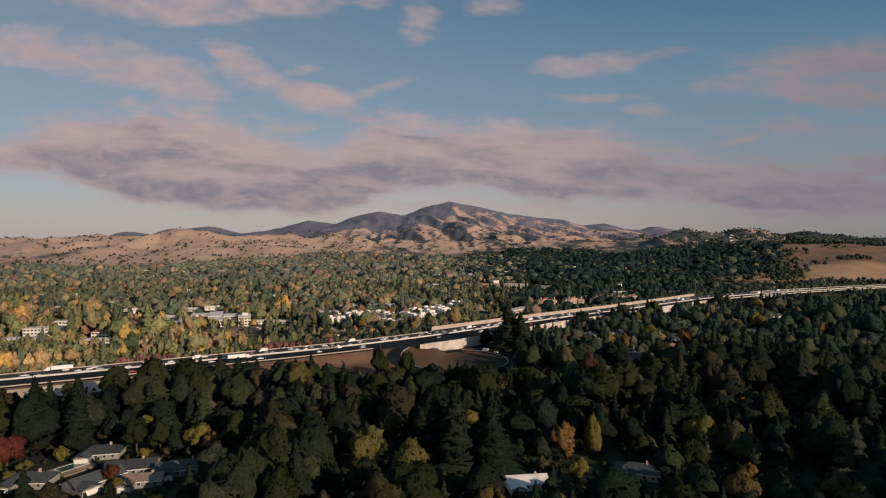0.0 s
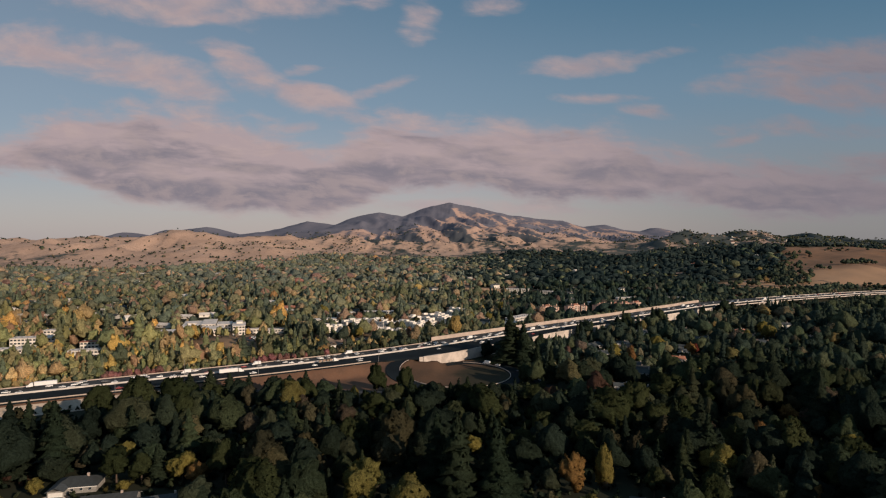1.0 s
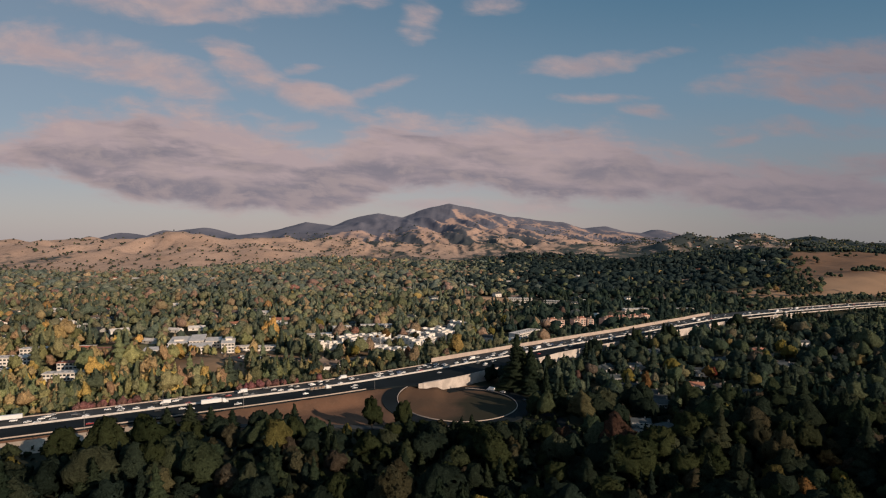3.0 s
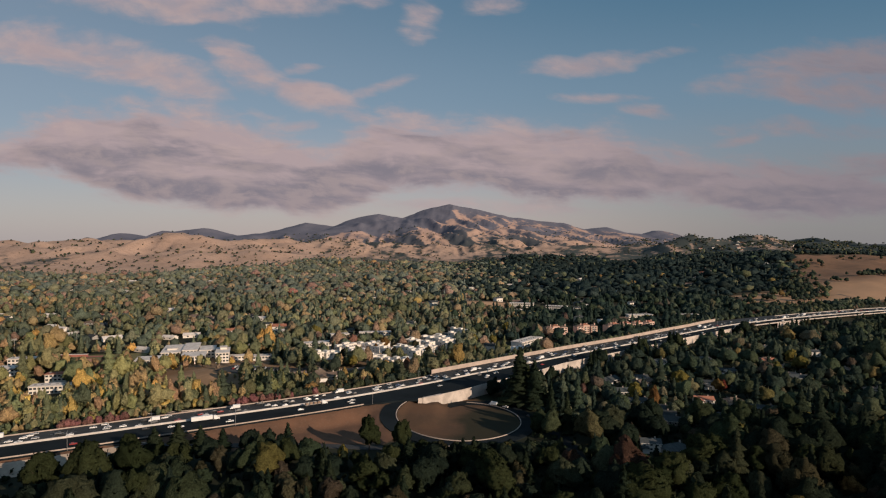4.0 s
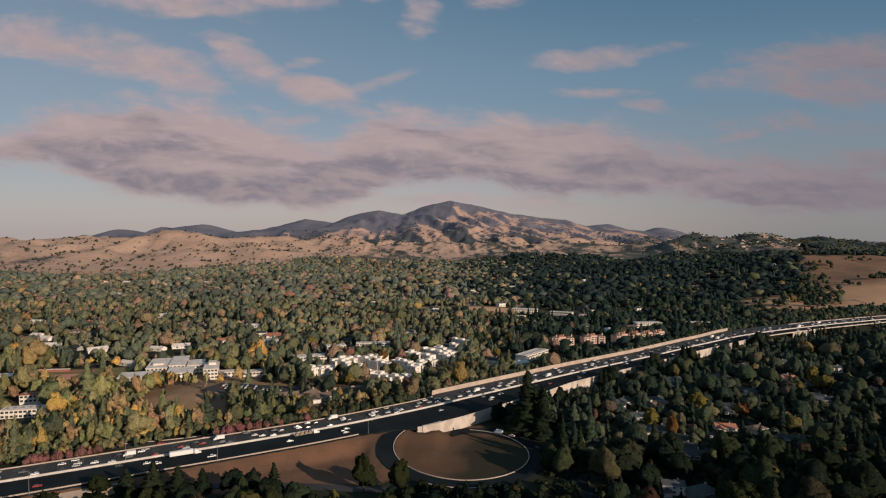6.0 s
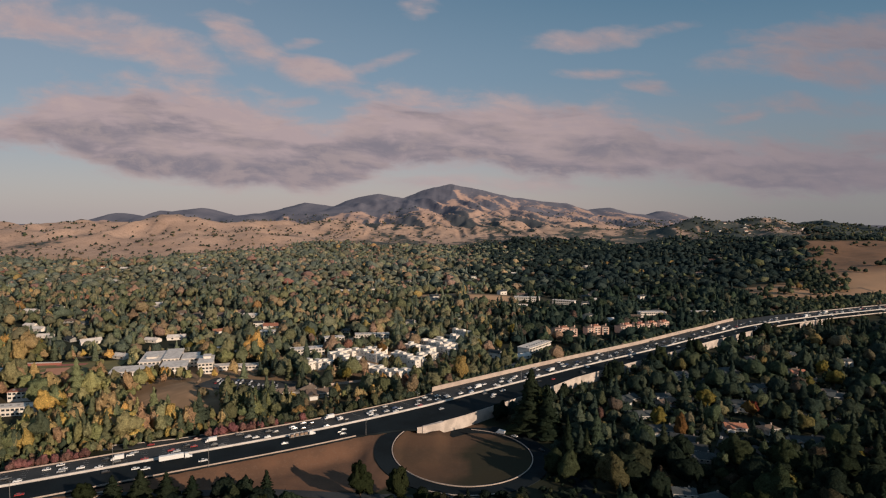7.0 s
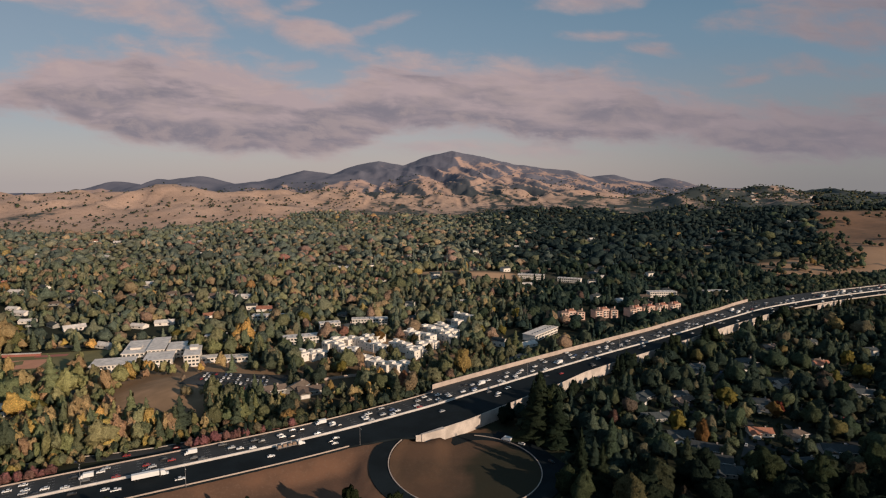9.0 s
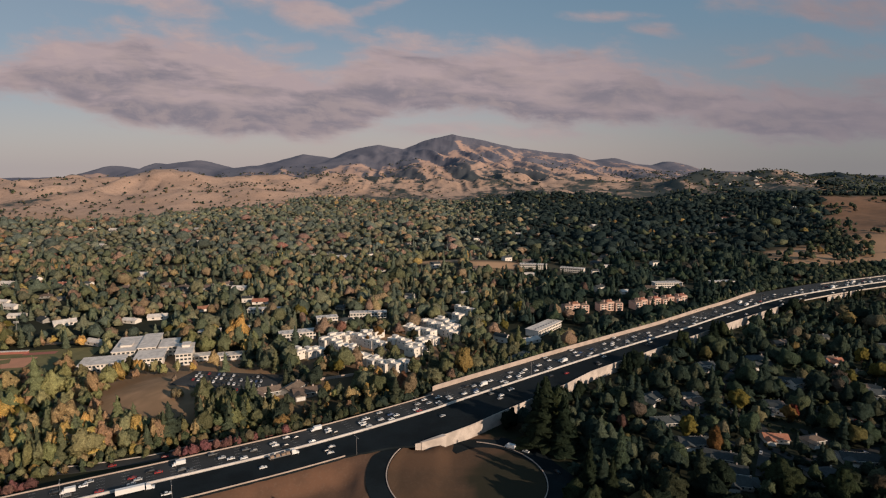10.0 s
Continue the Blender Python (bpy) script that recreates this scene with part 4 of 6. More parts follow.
def light_mast():
    t = tagged(new("light_mast"), "tall grey steel floodlight mast beside the ball field", "lamp", "floodlight masts")
    part("pole", tube(bmesh.new(), 0, 0, -1, 25, 0.35, 0.16, 8), M["steel"], t)
    for z in (23.6, 24.8):
        part("crossarm", boxed(-2.6, 2.6, -0.08, 0.08, z, z + 0.14), M["steel"], t)
        first = None
        for i in range(5):
            m = pose(-2.2 + 1.1 * i, -0.25, z + 0.14, 25)
            if first is None:
                first = part("floodlight", boxed(-0.34, 0.34, -0.2, 0.2, 0, 0.6, bevel=0.06), M["trim"], t, at=m)
            else:
                share("floodlight", first, t, m)
    return t


mast = light_mast()
mast.matrix_basis = pose(-491, 748, gz(-491, 748), 0, 0, 20)
for x, y in ((-527, 752), (-452, 800)):
    copy_thing(mast, pose(x, y, gz(x, y), 0, 0, 20))
sr_ = random.Random(23)
for line, width in STREETS[3:10]:
    nn = normals(line)
    for i in range(2, len(line) - 2, 3):
        if sr_.random() < 0.5:
            side = sr_.choice((-1, 1))
            p = line[i] + nn[i] * side * (width / 2 - 1.2)
            put(sr_.choice(PROTO[:9]), pose(p[0], p[1], gz(*p) + 0.3, 0, 0, math.degrees(math.atan2(*(line[i + 1] - line[i])[::-1]))))


# ---- buildings ----
CLEAR = []  # x, y, radius, open ground before it


def slab_windows(thing, mat, length, y, z0, storeys, step, w, h, storey=3.1, x0=0.0, faces=(-1,), depth=0.0):
    """Rows of set-in panes with frames along the long sides."""
    frame_ob = pane_ob = None
    for side in faces:
        for s in range(storeys):
            n = max(1, int(length / step))
            for i in range(n):
                x = x0 - length / 2 + (i + 0.5) * length / n
                m = pose(x, side * y, z0 + s * storey, 0, 0, 0 if side < 0 else 180)
                if frame_ob is None:
                    bm = boxed(-w / 2 - 0.1, w / 2 + 0.1, -0.06, 0.06, -0.1, h + 0.1)
                    frame_ob = part("window", bm, mat, thing, at=m)
                    pane_ob = part("pane", boxed(-w / 2, w / 2, -0.09, -0.02, 0, h), M["glass"], frame_ob)
                else:
                    f = share("window", frame_ob, thing, m)
                    share("pane", pane_ob, f, Matrix())


def gable(bm, w, d, z, rise, over=0.5):
    """A pitched roof with eaves, ridge along x."""
    x, y = w / 2 + over, d / 2 + over
    t = 0.22
    for s in (-1, 1):
        a = [(-x, s * y, z - 0.1), (x, s * y, z - 0.1), (x, 0, z + rise), (-x, 0, z + rise)]
        lo = [bm.verts.new((p[0], p[1], p[2])) for p in a]
        hi = [bm.verts.new((p[0], p[1], p[2] + t)) for p in a]
        for i in range(4):
            bm.faces.new((lo[i], lo[(i + 1) % 4], hi[(i + 1) % 4], hi[i]))
        bm.faces.new(hi)
        bm.faces.new(lo[::-1])
    bmesh.ops.recalc_face_normals(bm, faces=bm.faces)
    return bm


def hip(bm, w, d, z, rise, over=0.6):
    x, y, r = w / 2 + over, d / 2 + over, max(0.5, (w - d) / 2)
    b = [bm.verts.new(p) for p in ((-x, -y, z), (x, -y, z), (x, y, z), (-x, y, z))]
    e = [bm.verts.new(p) for p in ((-x, -y, z + 0.2), (x, -y, z + 0.2), (x, y, z + 0.2), (-x, y, z + 0.2))]
    r0, r1 = bm.verts.new((-r, 0, z + rise)), bm.verts.new((r, 0, z + rise))
    for i in range(4):
        bm.faces.new((b[i], b[(i + 1) % 4], e[(i + 1) % 4], e[i]))
    bm.faces.new(b[::-1])
    bm.faces.new((e[0], e[1], r1, r0))
    bm.faces.new((e[2], e[3], r0, r1))
    bm.faces.new((e[1], e[2], r1))
    bm.faces.new((e[3], e[0], r0))
    return bm


def house(w, d, roof, hipped=False, wall="siding", storeys=1, far=False):
    words = {"roof_grey": "grey shingle roof", "roof_brown": "brown shingle roof", "roof_red": "terracotta roof", "roof_white": "pale flat-pitched roof"}[roof]
    t = tagged(new("house"), "%s house with a %s among trees" % ("two-storey" if storeys > 1 else "low", words), "house", "houses in the valley")
    h = 2.6 * storeys
    part("wall", boxed(-w / 2, w / 2, -d / 2, d / 2, -1.5, h), M[wall], t)
    rise = d * (0.26 if hipped else 0.24)
    part("roof", (hip if hipped else gable)(bmesh.new(), w, d, h, rise), M[roof], t)
    if not hipped:
        bm = bmesh.new()
        for s in (-1, 1):
            v = [bm.verts.new(p) for p in ((s * (w / 2 - 0.02), -d / 2, h), (s * (w / 2 - 0.02), d / 2, h), (s * (w / 2 - 0.02), 0, h + rise))]
            bm.faces.new(v)
        part("gable_wall", bm, M[wall], t)
    if far:
        part("chimney", boxed(w * 0.2, w * 0.2 + 0.9, -0.4, 0.5, h, h + rise + 1.1), M["concrete_tan"], t)
        first = part("window", boxed(-1, 1, -d / 2 - 0.05, -d / 2 + 0.02, 0.9, 2.2), M["glass"], t, at=pose(-w * 0.2, 0, 0))
        share("window", first, t, pose(w * 0.25, 0, 0))
        return t
    # a wing towards the street
    wx = w * 0.28
    part("wing_wall", boxed(-w / 2, -w / 2 + wx * 1.3, -d / 2 - 4.2, -d / 2, -1.5, 2.8), M[wall], t)
    o = part("wing_roof", gable(bmesh.new(), 5.6, wx * 1.3, 2.8, wx * 0.3), M[roof], t)
    o.matrix_basis = pose(-w / 2 + wx * 0.65, -d / 2 - 1.9, 0, 0, 0, 90)
    part("garage_door", boxed(-w / 2 + 0.5, -w / 2 + wx * 1.3 - 0.5, -d / 2 - 4.28, -d / 2 - 4.2, 0, 2.2), M["trim"], t, "white garage door")
    fas = bmesh.new()
    for s in (-1, 1):
        box(fas, -w / 2 - 0.62, w / 2 + 0.62, s * (d / 2 + 0.62) - 0.04, s * (d / 2 + 0.62) + 0.04, h - 0.18, h + 0.14)
    part("fascia", fas, M["trim"], t, "white painted fascia")
    part("chimney", boxed(w * 0.2, w * 0.2 + 0.9, -0.4, 0.5, h, h + rise + 1.1), M["concrete_tan"], t)
    slab_windows(t, M["trim"], w * 0.6, d / 2, 0.9, storeys, 3.0, 1.4, 1.2, 2.9, w * 0.16, (-1,))
    return t


HOUSES = [house(22, 12, "roof_grey"), house(19, 12, "roof_grey", True), house(17, 9, "roof_brown"), house(14, 9, "roof_brown", True), house(13, 9, "roof_grey", False, "stucco_white", 2), house(16, 10, "roof_red", False, "stucco_white"), house(18, 10, "roof_white", False, "stucco_white")]
FAR_HOUSES = [house(16, 9, "roof_grey", far=True), house(15, 10, "roof_grey", True, far=True), house(17, 9, "roof_brown", far=True), house(14, 9, "roof_brown", True, far=True), house(13, 9, "roof_grey", False, "stucco_white", 2, True), house(16, 10, "roof_red", False, "stucco_white", far=True), house(18, 10, "roof_white", False, "stucco_white", far=True)]
unused |= set(HOUSES + FAR_HOUSES)


def place_house(i, x, y, turn, s=1.0):
    put((HOUSES if y < 760 else FAR_HOUSES)[i], pose(x, y, gz(x, y) + 0.3, 0, 0, turn) @ Matrix.Scale(s, 4))
    CLEAR.append((x, y, (9.5 if y < 320 else 8.0 if y < 760 else 9.5) * s, 7 if y < 320 else 8 if y < 760 else 10))


SLOPE_HOUSES = [
    (1, -174, 297, 12), (1, -186, 262, 5), (0, -157, 262, 60), (0, -148, 277, 15), (0, -124, 276, 20), (2, -135, 262, 10),
    (6, 36, 258, 8), (1, 89, 270, -20), (0, 157, 614, 5), (4, 237, 727, 10), (0, 295, 691, -15), (3, 366, 750, 5),
    (2, 362, 713, -20), (3, 354, 678, -35), (3, 255, 645, -15), (5, 224, 588, -8), (0, 176, 562, -25), (0, 172, 546, -20),
    (4, 192, 655, 5), (1, 296, 750, 0)]
STREET_HOUSES = [
    (0, 166, 582, 0), (0, 262, 560, -10), (3, 395, 620, -20), (2, 420, 700, 5), (2, 193, 648, 25), (1, 228, 540, 10),
    (1, 173, 530, -15), (4, 295, 683, 20), (5, 365, 743, 10), (0, 350, 665, -10), (3, 248, 585, 15), (4, 251, 632, -30),
    (0, 289, 733, 5), (1, 375, 560, 10), (4, 440, 780, 0), (0, 400, 820, 0), (2, 345, 800, 20), (0, 160, 655, 40),
    (1, 152, 468, 20), (4, 137, 472, -10)]
for i, x, y, turn in SLOPE_HOUSES + STREET_HOUSES:
    place_house(i, x, y, turn)
for x, y, turn in ((-152, 668, 25), (-131, 676, 70), (-118, 668, 25)):
    place_house(2, x, y, turn, 1.35)


def swimming_pool(x, y, turn):
    t = tagged(new("swimming_pool"), "dark teal garden pool with pale coping beside the houses", "swimming pool")
    part("deck", boxed(-5.2, 9.5, -8.5, 8.2, -0.6, 0.12), M["bare_lot"], t, "brown-grey paved deck")
    first = part("coping", boxed(-3.9, 3.9, -0.35, 0.35, -0.2, 0.26), M["concrete_pale"], t, at=pose(0, -6.3, 0))
    share("coping", first, t, pose(0, 6.3, 0))
    side = part("coping", boxed(-0.35, 0.35, -5.95, 5.95, -0.2, 0.26), M["concrete_pale"], t, at=pose(-3.55, 0, 0))
    share("coping", side, t, pose(3.55, 0, 0))
    part("water", boxed(-3.2, 3.2, -5.95, 5.95, -0.3, 0.18), M["pool_water"], t, "still dark teal water")
    t.matrix_basis = pose(x, y, gz(x, y) + 0.3, 0, 0, turn)
    CLEAR.extend([(x, y, 9, 26), (x + 4, y - 9, 6, 20)])


swimming_pool(-180, 282, -29)
hr = random.Random(3)
for i, x, y in ((6, -570, 953), (6, -680, 1096), (6, -531, 909), (4, -649, 1116), (6, -378, 886), (5, -312, 942), (2, -340, 1092), (4, -273, 988), (5, -252, 979), (3, -396, 1068), (2, -416, 984), (6, -354, 902), (6, -600, 980), (2, -374, 1042),
                (2, -356, 1068), (3, -427, 1084), (6, -203, 1335), (3, -479, 1063), (2, -437, 939), (5, -591, 1134)):
    place_house(i, x, y, hr.uniform(-30, 30), hr.uniform(1.0, 1.35))
for n in range(270):
    y = hr.uniform(790, 1900)
    x = hr.uniform(-0.78, 0.60) * y
    off, mx = road_at(x, y)
    if off[0] > -60 or (-360 < x < 20 and y < 860) or (120 < x < 340 and y < 1010) or (x > 450 and y > 1000):
        continue
    if any((x - c[0]) ** 2 + (y - c[1]) ** 2 < 900 for c in CLEAR):
        continue
    place_house(hr.choices(range(7), (3, 3, 3, 3, 3, 2, 5))[0], x, y, hr.uniform(-40, 40), hr.uniform(0.9, 1.3))
for x, y in ((776, 1850), (800, 1840), (1180, 2150), (1330, 2900), (1420, 2920), (1560, 2960), (1650, 3010), (1740, 2990), (1500, 3050), (1230, 2480), (560, 1500), (640, 1620)):
    place_house(hr.choice((2, 3, 5)), x, y, hr.uniform(-20, 20), 1.1)
# pale houses of the wooded hilltop and its foot
for x, y in ((1275, 3010), (1330, 2985), (1372, 3040), (1450, 2990), (1395, 3080), (1482, 3045), (1305, 3070), (1530, 3000), (1592, 2960), (1700, 2940), (1420, 2890), (819, 1931), (836, 1922), (1003, 1912), (1026, 1908), (870, 2120), (576, 1482), (960, 2200), (1080, 2300), (700, 1720)):
    place_house(hr.choice((3, 4, 5, 6)), x, y, hr.uniform(-50, 50), hr.uniform(0.8, 1.15))


def flat_block(t, x0, x1, y0, y1, z0, z1, wall, roof="roof_white", over=0.5, windows=True, name="wing"):
    part(name, boxed(x0, x1, y0, y1, z0, z1), M[wall], t)
    bm = boxed(x0 - over, x1 + over, y0 - over, y1 + over, z1, z1 + 0.5)
    part("roof", bm, M[roof], t)
    if windows:
        n = max(1, int(round((z1 - z0 - 1.5) / 3.6)))
        for s in range(n):
            z = z0 + (z1 - z0) - 3.6 * (s + 1) + 1.1
            w = x1 - x0
            k = max(2, int(w / 3.4))
            first = None
            for i in range(k):
                m = pose(x0 + (i + 0.5) * w / k, y0 - 0.02, z)
                if first is None:
                    first = part("window", boxed(-1.2, 1.2, -0.06, 0.05, 0, 1.7), M["glass"], t, at=m)
                else:
                    share("window", first, t, m)


def office():
    t = tagged(new("office_building"), "white flat-roofed campus building of stepped blocks with colonnades", "building")
    flat_block(t, -41, -5, -15, 9, -4, 5.8, "stucco_white", over=1.2)
    flat_block(t, -19, 1, 12, 64, -4, 8.2, "stucco_white", over=1.0)
    flat_block(t, 3.5, 19, 15, 66, -4, 9.4, "stucco_white", over=1.0)
    flat_block(t, 5, 29, -16, 13, -4, 7.4, "stucco_white", over=1.2)
    flat_block(t, 22, 38, 15, 45, -4, 8.4, "stucco_white", over=1.0)
    flat_block(t, 41, 55, -22, 14, -4, 10.8, "stucco_white", over=0.8)
    flat_block(t, 45, 52, -2, 9, 11.3, 13.4, "stucco_white", windows=False, name="roof_house")
    flat_block(t, -14, -4, 26, 38, 8.7, 10.2, "stucco_white", windows=False, name="roof_house")
    flat_block(t, 56.5, 72, -14, -3, -4, 4.6, "stucco_white", over=0.8)
    flat_block(t, -20, -7, -34, -18, -7, 1.0, "stucco_white", over=0.6)
    col = None
    for i in range(11):
        m = pose(-39 + 3.1 * i, -15.9, 0)
        if col is None:
            col = part("column", boxed(-0.35, 0.35, -0.35, 0.35, -3, 5.4), M["stucco_white"], t, at=m)
        else:
            share("column", col, t, m)
    part("balcony", boxed(5, 29, -17.4, -16, 2.6, 3.5), M["stucco_white"], t)
    part("balcony", boxed(-40.5, -5.5, -15.6, -15, 1.4, 2.3), M["stucco_white"], t)
    return t


ob = office()
ob.matrix_basis = pose(-302, 742, gz(-302, 742) + 1, 0, 0, 18)
CLEAR += [(-328, 731, 17, 1), (-311, 735, 15, 1), (-286, 746, 17, 1), (-272, 744, 14, 1), (-255, 750, 18, 2), (-253, 735, 12, 1), (-318, 765, 16, 0), (-326, 785, 15, 0), (-302, 790, 22, 0), (-282, 778, 16, 0), (-305, 765, 16, 0), (-306, 712, 9, 1), (-238, 752, 9, 0)]


def townhouse(w, d, h):
    t = tagged(new("townhouse"), "white stucco flat-roofed townhouse in a stepped row", "townhouse", "white townhouses")
    part("wall", boxed(-w / 2, w / 2, -d / 2, d / 2, -2, h), M["stucco_white"], t)
    bm = bmesh.new()
    for a in ((-w / 2 - 0.15, w / 2 + 0.15, -d / 2 - 0.15, -d / 2 + 0.25), (-w / 2 - 0.15, w / 2 + 0.15, d / 2 - 0.25, d / 2 + 0.15), (-w / 2 - 0.15, -w / 2 + 0.25, -d / 2, d / 2), (w / 2 - 0.25, w / 2 + 0.15, -d / 2, d / 2)):
        box(bm, *a, h - 0.1, h + 0.7)
    part("parapet", bm, M["stucco_white"], t)
    part("roof", boxed(-w / 2, w / 2, -d / 2, d / 2, h, h + 0.12), M["roof_white"], t)
    part("roof_unit", boxed(-1.2, 0.6, -0.2, 1.4, h + 0.1, h + 1.2, bevel=0.05), M["trim"], t)
    part("upper_room", boxed(-w / 2 + 0.4, w * 0.1, 0.5, d / 2 - 0.3, h, h + 2.3), M["stucco_white"], t)
    slab_windows(t, M["trim"], w * 0.8, d / 2, 0.9, 2, 5.0, 1.3, 1.3, 3.0, 0, (-1,))
    first = None
    for s in (-1, 1):
        for st in range(1, 2):
            for yy in (-d * 0.22, d * 0.22):
                m = pose(s * (w / 2 + 0.02), yy, 0.9 + 3.0 * st)
                if first is None:
                    first = part("window", boxed(-0.05, 0.05, -0.6, 0.6, 0, 1.4), M["glass"], t, at=m)
                else:
                    share("window", first, t, m)
    return t


TOWN = [townhouse(11, 11, 6.6), townhouse(9, 13, 6.9), townhouse(14, 10, 6.3)]
unused |= set(TOWN)
tr_ = random.Random(11)
# rows stepping down towards the freeway: first place, count, step
for x0, y0, n, dx, dy in ((-148, 758, 3, 9.5, 3.5), (-126, 794, 4, 10, -8.5), (-120, 808, 2, 9.5, 3), (-102, 812, 4, 10.5, -9), (-88, 821, 2, 10, 4), (-81, 742, 3, 11, -8.5), (-50, 722, 2, 10, 4), (-56, 797, 3, 10.5, -9.5),
                          (-36, 764, 2, 9, 12), (-26, 796, 2, 9, 6), (-44, 843, 3, 12, -10), (-24, 866, 4, 9.5, -14), (-8, 874, 2, 9, -14), (-2, 832, 2, 8, 12), (12, 890, 1, 0, 0), (16, 930, 2, 10, -12)):
    for i in range(n):
        x, y = x0 + dx * i, y0 + dy * i + tr_.uniform(-1, 1)
        put(tr_.choice(TOWN), pose(x, y, gz(x, y) + 0.4 + tr_.uniform(0, 2.2), 0, 0, tr_.choice((50, 50, 48, -40))))
        CLEAR.append((x, y, 7.5, 6))
fence_wall = tagged(new("garden_wall"), "tan stucco garden wall in front of white townhouses", "wall")
for i in range(5):
    part("panel", boxed(-3.9, 3.9, -0.15, 0.15, -2, 2.4), M["concrete_tan"], fence_wall, at=pose(-112 + 7.4 * i, 700 + 3.2 * i, gz(-112 + 7.4 * i, 700 + 3.2 * i), 0, 0, 23))
CLEAR += [(-97, 700, 15, 6), (-12, 1256, 40, 8), (82, 1228, 45, 8)]


def apartment_block(n):
    t = tagged(new("apartment_building"), "salmon stucco three-storey apartment building with small tiled roofs", "building", "salmon apartment buildings")
    for i in range(n):
        x, y = i * 11.0, (i % 2) * 2.5
        part("wall", boxed(x - 5, x + 5, -6 + y, 8 + y, -3, 9 + (i % 2) * 1.5), M["stucco_tan"], t)
        o = part("roof", hip(bmesh.new(), 10, 9, 9 + (i % 2) * 1.5, 2.2, 0.5), M["roof_red"] if i % 2 else M["roof_brown"], t)
        o.matrix_basis = pose(x, y + 1, 0)
        part("chimney", boxed(x + 2.4, x + 3.6, -1 + y, 0.4 + y, 9, 13.2), M["stucco_tan"], t)
        part("balcony", boxed(x - 3.6, x + 0.2, -7.4 + y, -6 + y, 3.1, 4.1), M["stucco_white"], t)
        part("balcony", boxed(x - 3.6, x + 0.2, -7.4 + y, -6 + y, 6.1, 7.1), M["stucco_white"], t)
        for st in range(3):
            part("window", boxed(x + 1.2, x + 3.6, -6.06 + y, -5.95 + y, 0.9 + 3 * st, 2.4 + 3 * st), M["glass"], t)
            part("window", boxed(x - 3.2, x - 0.4, -6.06 + y, -5.95 + y, 0.4 + 3 * st, 2.5 + 3 * st), M["glass"], t)
    return t


for n, x, y, turn in ((3, 150, 928, 10), (3, 196, 938, 14), (8, 243, 948, 22)):
    b = apartment_block(n)
    b.matrix_basis = pose(x, y, gz(x, y) + 1, 0, 0, turn)
    for i in range(n):
        CLEAR.append((x + i * 11 * math.cos(radians(turn)), y + i * 11 * math.sin(radians(turn)) - 4, 15, 4))


def long_hall(w, d, h, label, roof="roof_white", wall="stucco_white"):
    t = tagged(new("hall"), label, "building")
    flat_block(t, -w / 2, w / 2, -d / 2, d / 2, -2, h, wall, roof, 0.6)
    for i in range(int(w / 6)):
        part("roof_unit", boxed(-w / 2 + 3 + i * 6, -w / 2 + 4.6 + i * 6, -d * 0.2, -d * 0.2 + 1.6, h + 0.4, h + 1.5, bevel=0.05), M["steel"], t)
    return t


for w, d, h, x, y, turn, lab, roof in (
        (54, 16, 6, 108, 850, 52, "long pale-roofed two-storey building beside trees", "roof_white"),
        (44, 12, 6, -98, 908, 8, "long low flat-roofed building with pale roof", "roof_white"),
        (38, 15, 7, -164, 822, 20, "cream two-storey flat-roofed building", "roof_white"),
        (34, 12, 6, -362, 618, 14, "white building with a pale flat roof among trees", "roof_white"),
        (18, 10, 8, -381, 654, 14, "white two-storey building among yellow trees", "roof_red"),
        (60, 14, 6, -455, 622, 12, "long white flat-roofed building among trees", "roof_white"),
        (44, 16, 10, -450, 668, 12, "white stepped flat-roofed building", "roof_white"),
        (26, 12, 13, -446, 700, 12, "white taller flat-roofed building", "roof_white"),
        (24, 12, 4, -213, 757, 12, "low white building beside the car park", "roof_white"),
        (22, 12, 6, -262, 830, 12, "low pale-roofed building among trees", "roof_white"),
        (20, 12, 8, -230, 834, 14, "white stepped building among trees", "roof_white"),
        (24, 12, 8, -143, 879, 20, "white two-storey flat-roofed building", "roof_white"),
        (44, 12, 5, -230, 930, 5, "low pale-roofed building among trees", "roof_white"),
        (46, 14, 6, 150, 1216, -12, "low white-roofed building at the wood's edge", "roof_white"),
        (40, 12, 6, 214, 1196, -25, "low pale-roofed building at the wood's edge", "roof_white"),
        (42, 14, 7, 330, 1075, 5, "low white-roofed building among dark trees", "roof_white"),
        (40, 12, 5, 420, 1090, 8, "low grey-roofed building among dark trees", "roof_white"),
        (26, 14, 5, 70, 745, 50, "low grey-roofed building beside the sound wall", "roof_grey")):
    b = long_hall(w, d, h, lab, roof)
    b.matrix_basis = pose(x, y, gz(x, y) + 0.8, 0, 0, turn)
    for i in range(-1, 2):
        CLEAR.append((x + i * w / 3 * math.cos(radians(turn)), y + i * w / 3 * math.sin(radians(turn)) - 4, w / 6 + 5, 0))


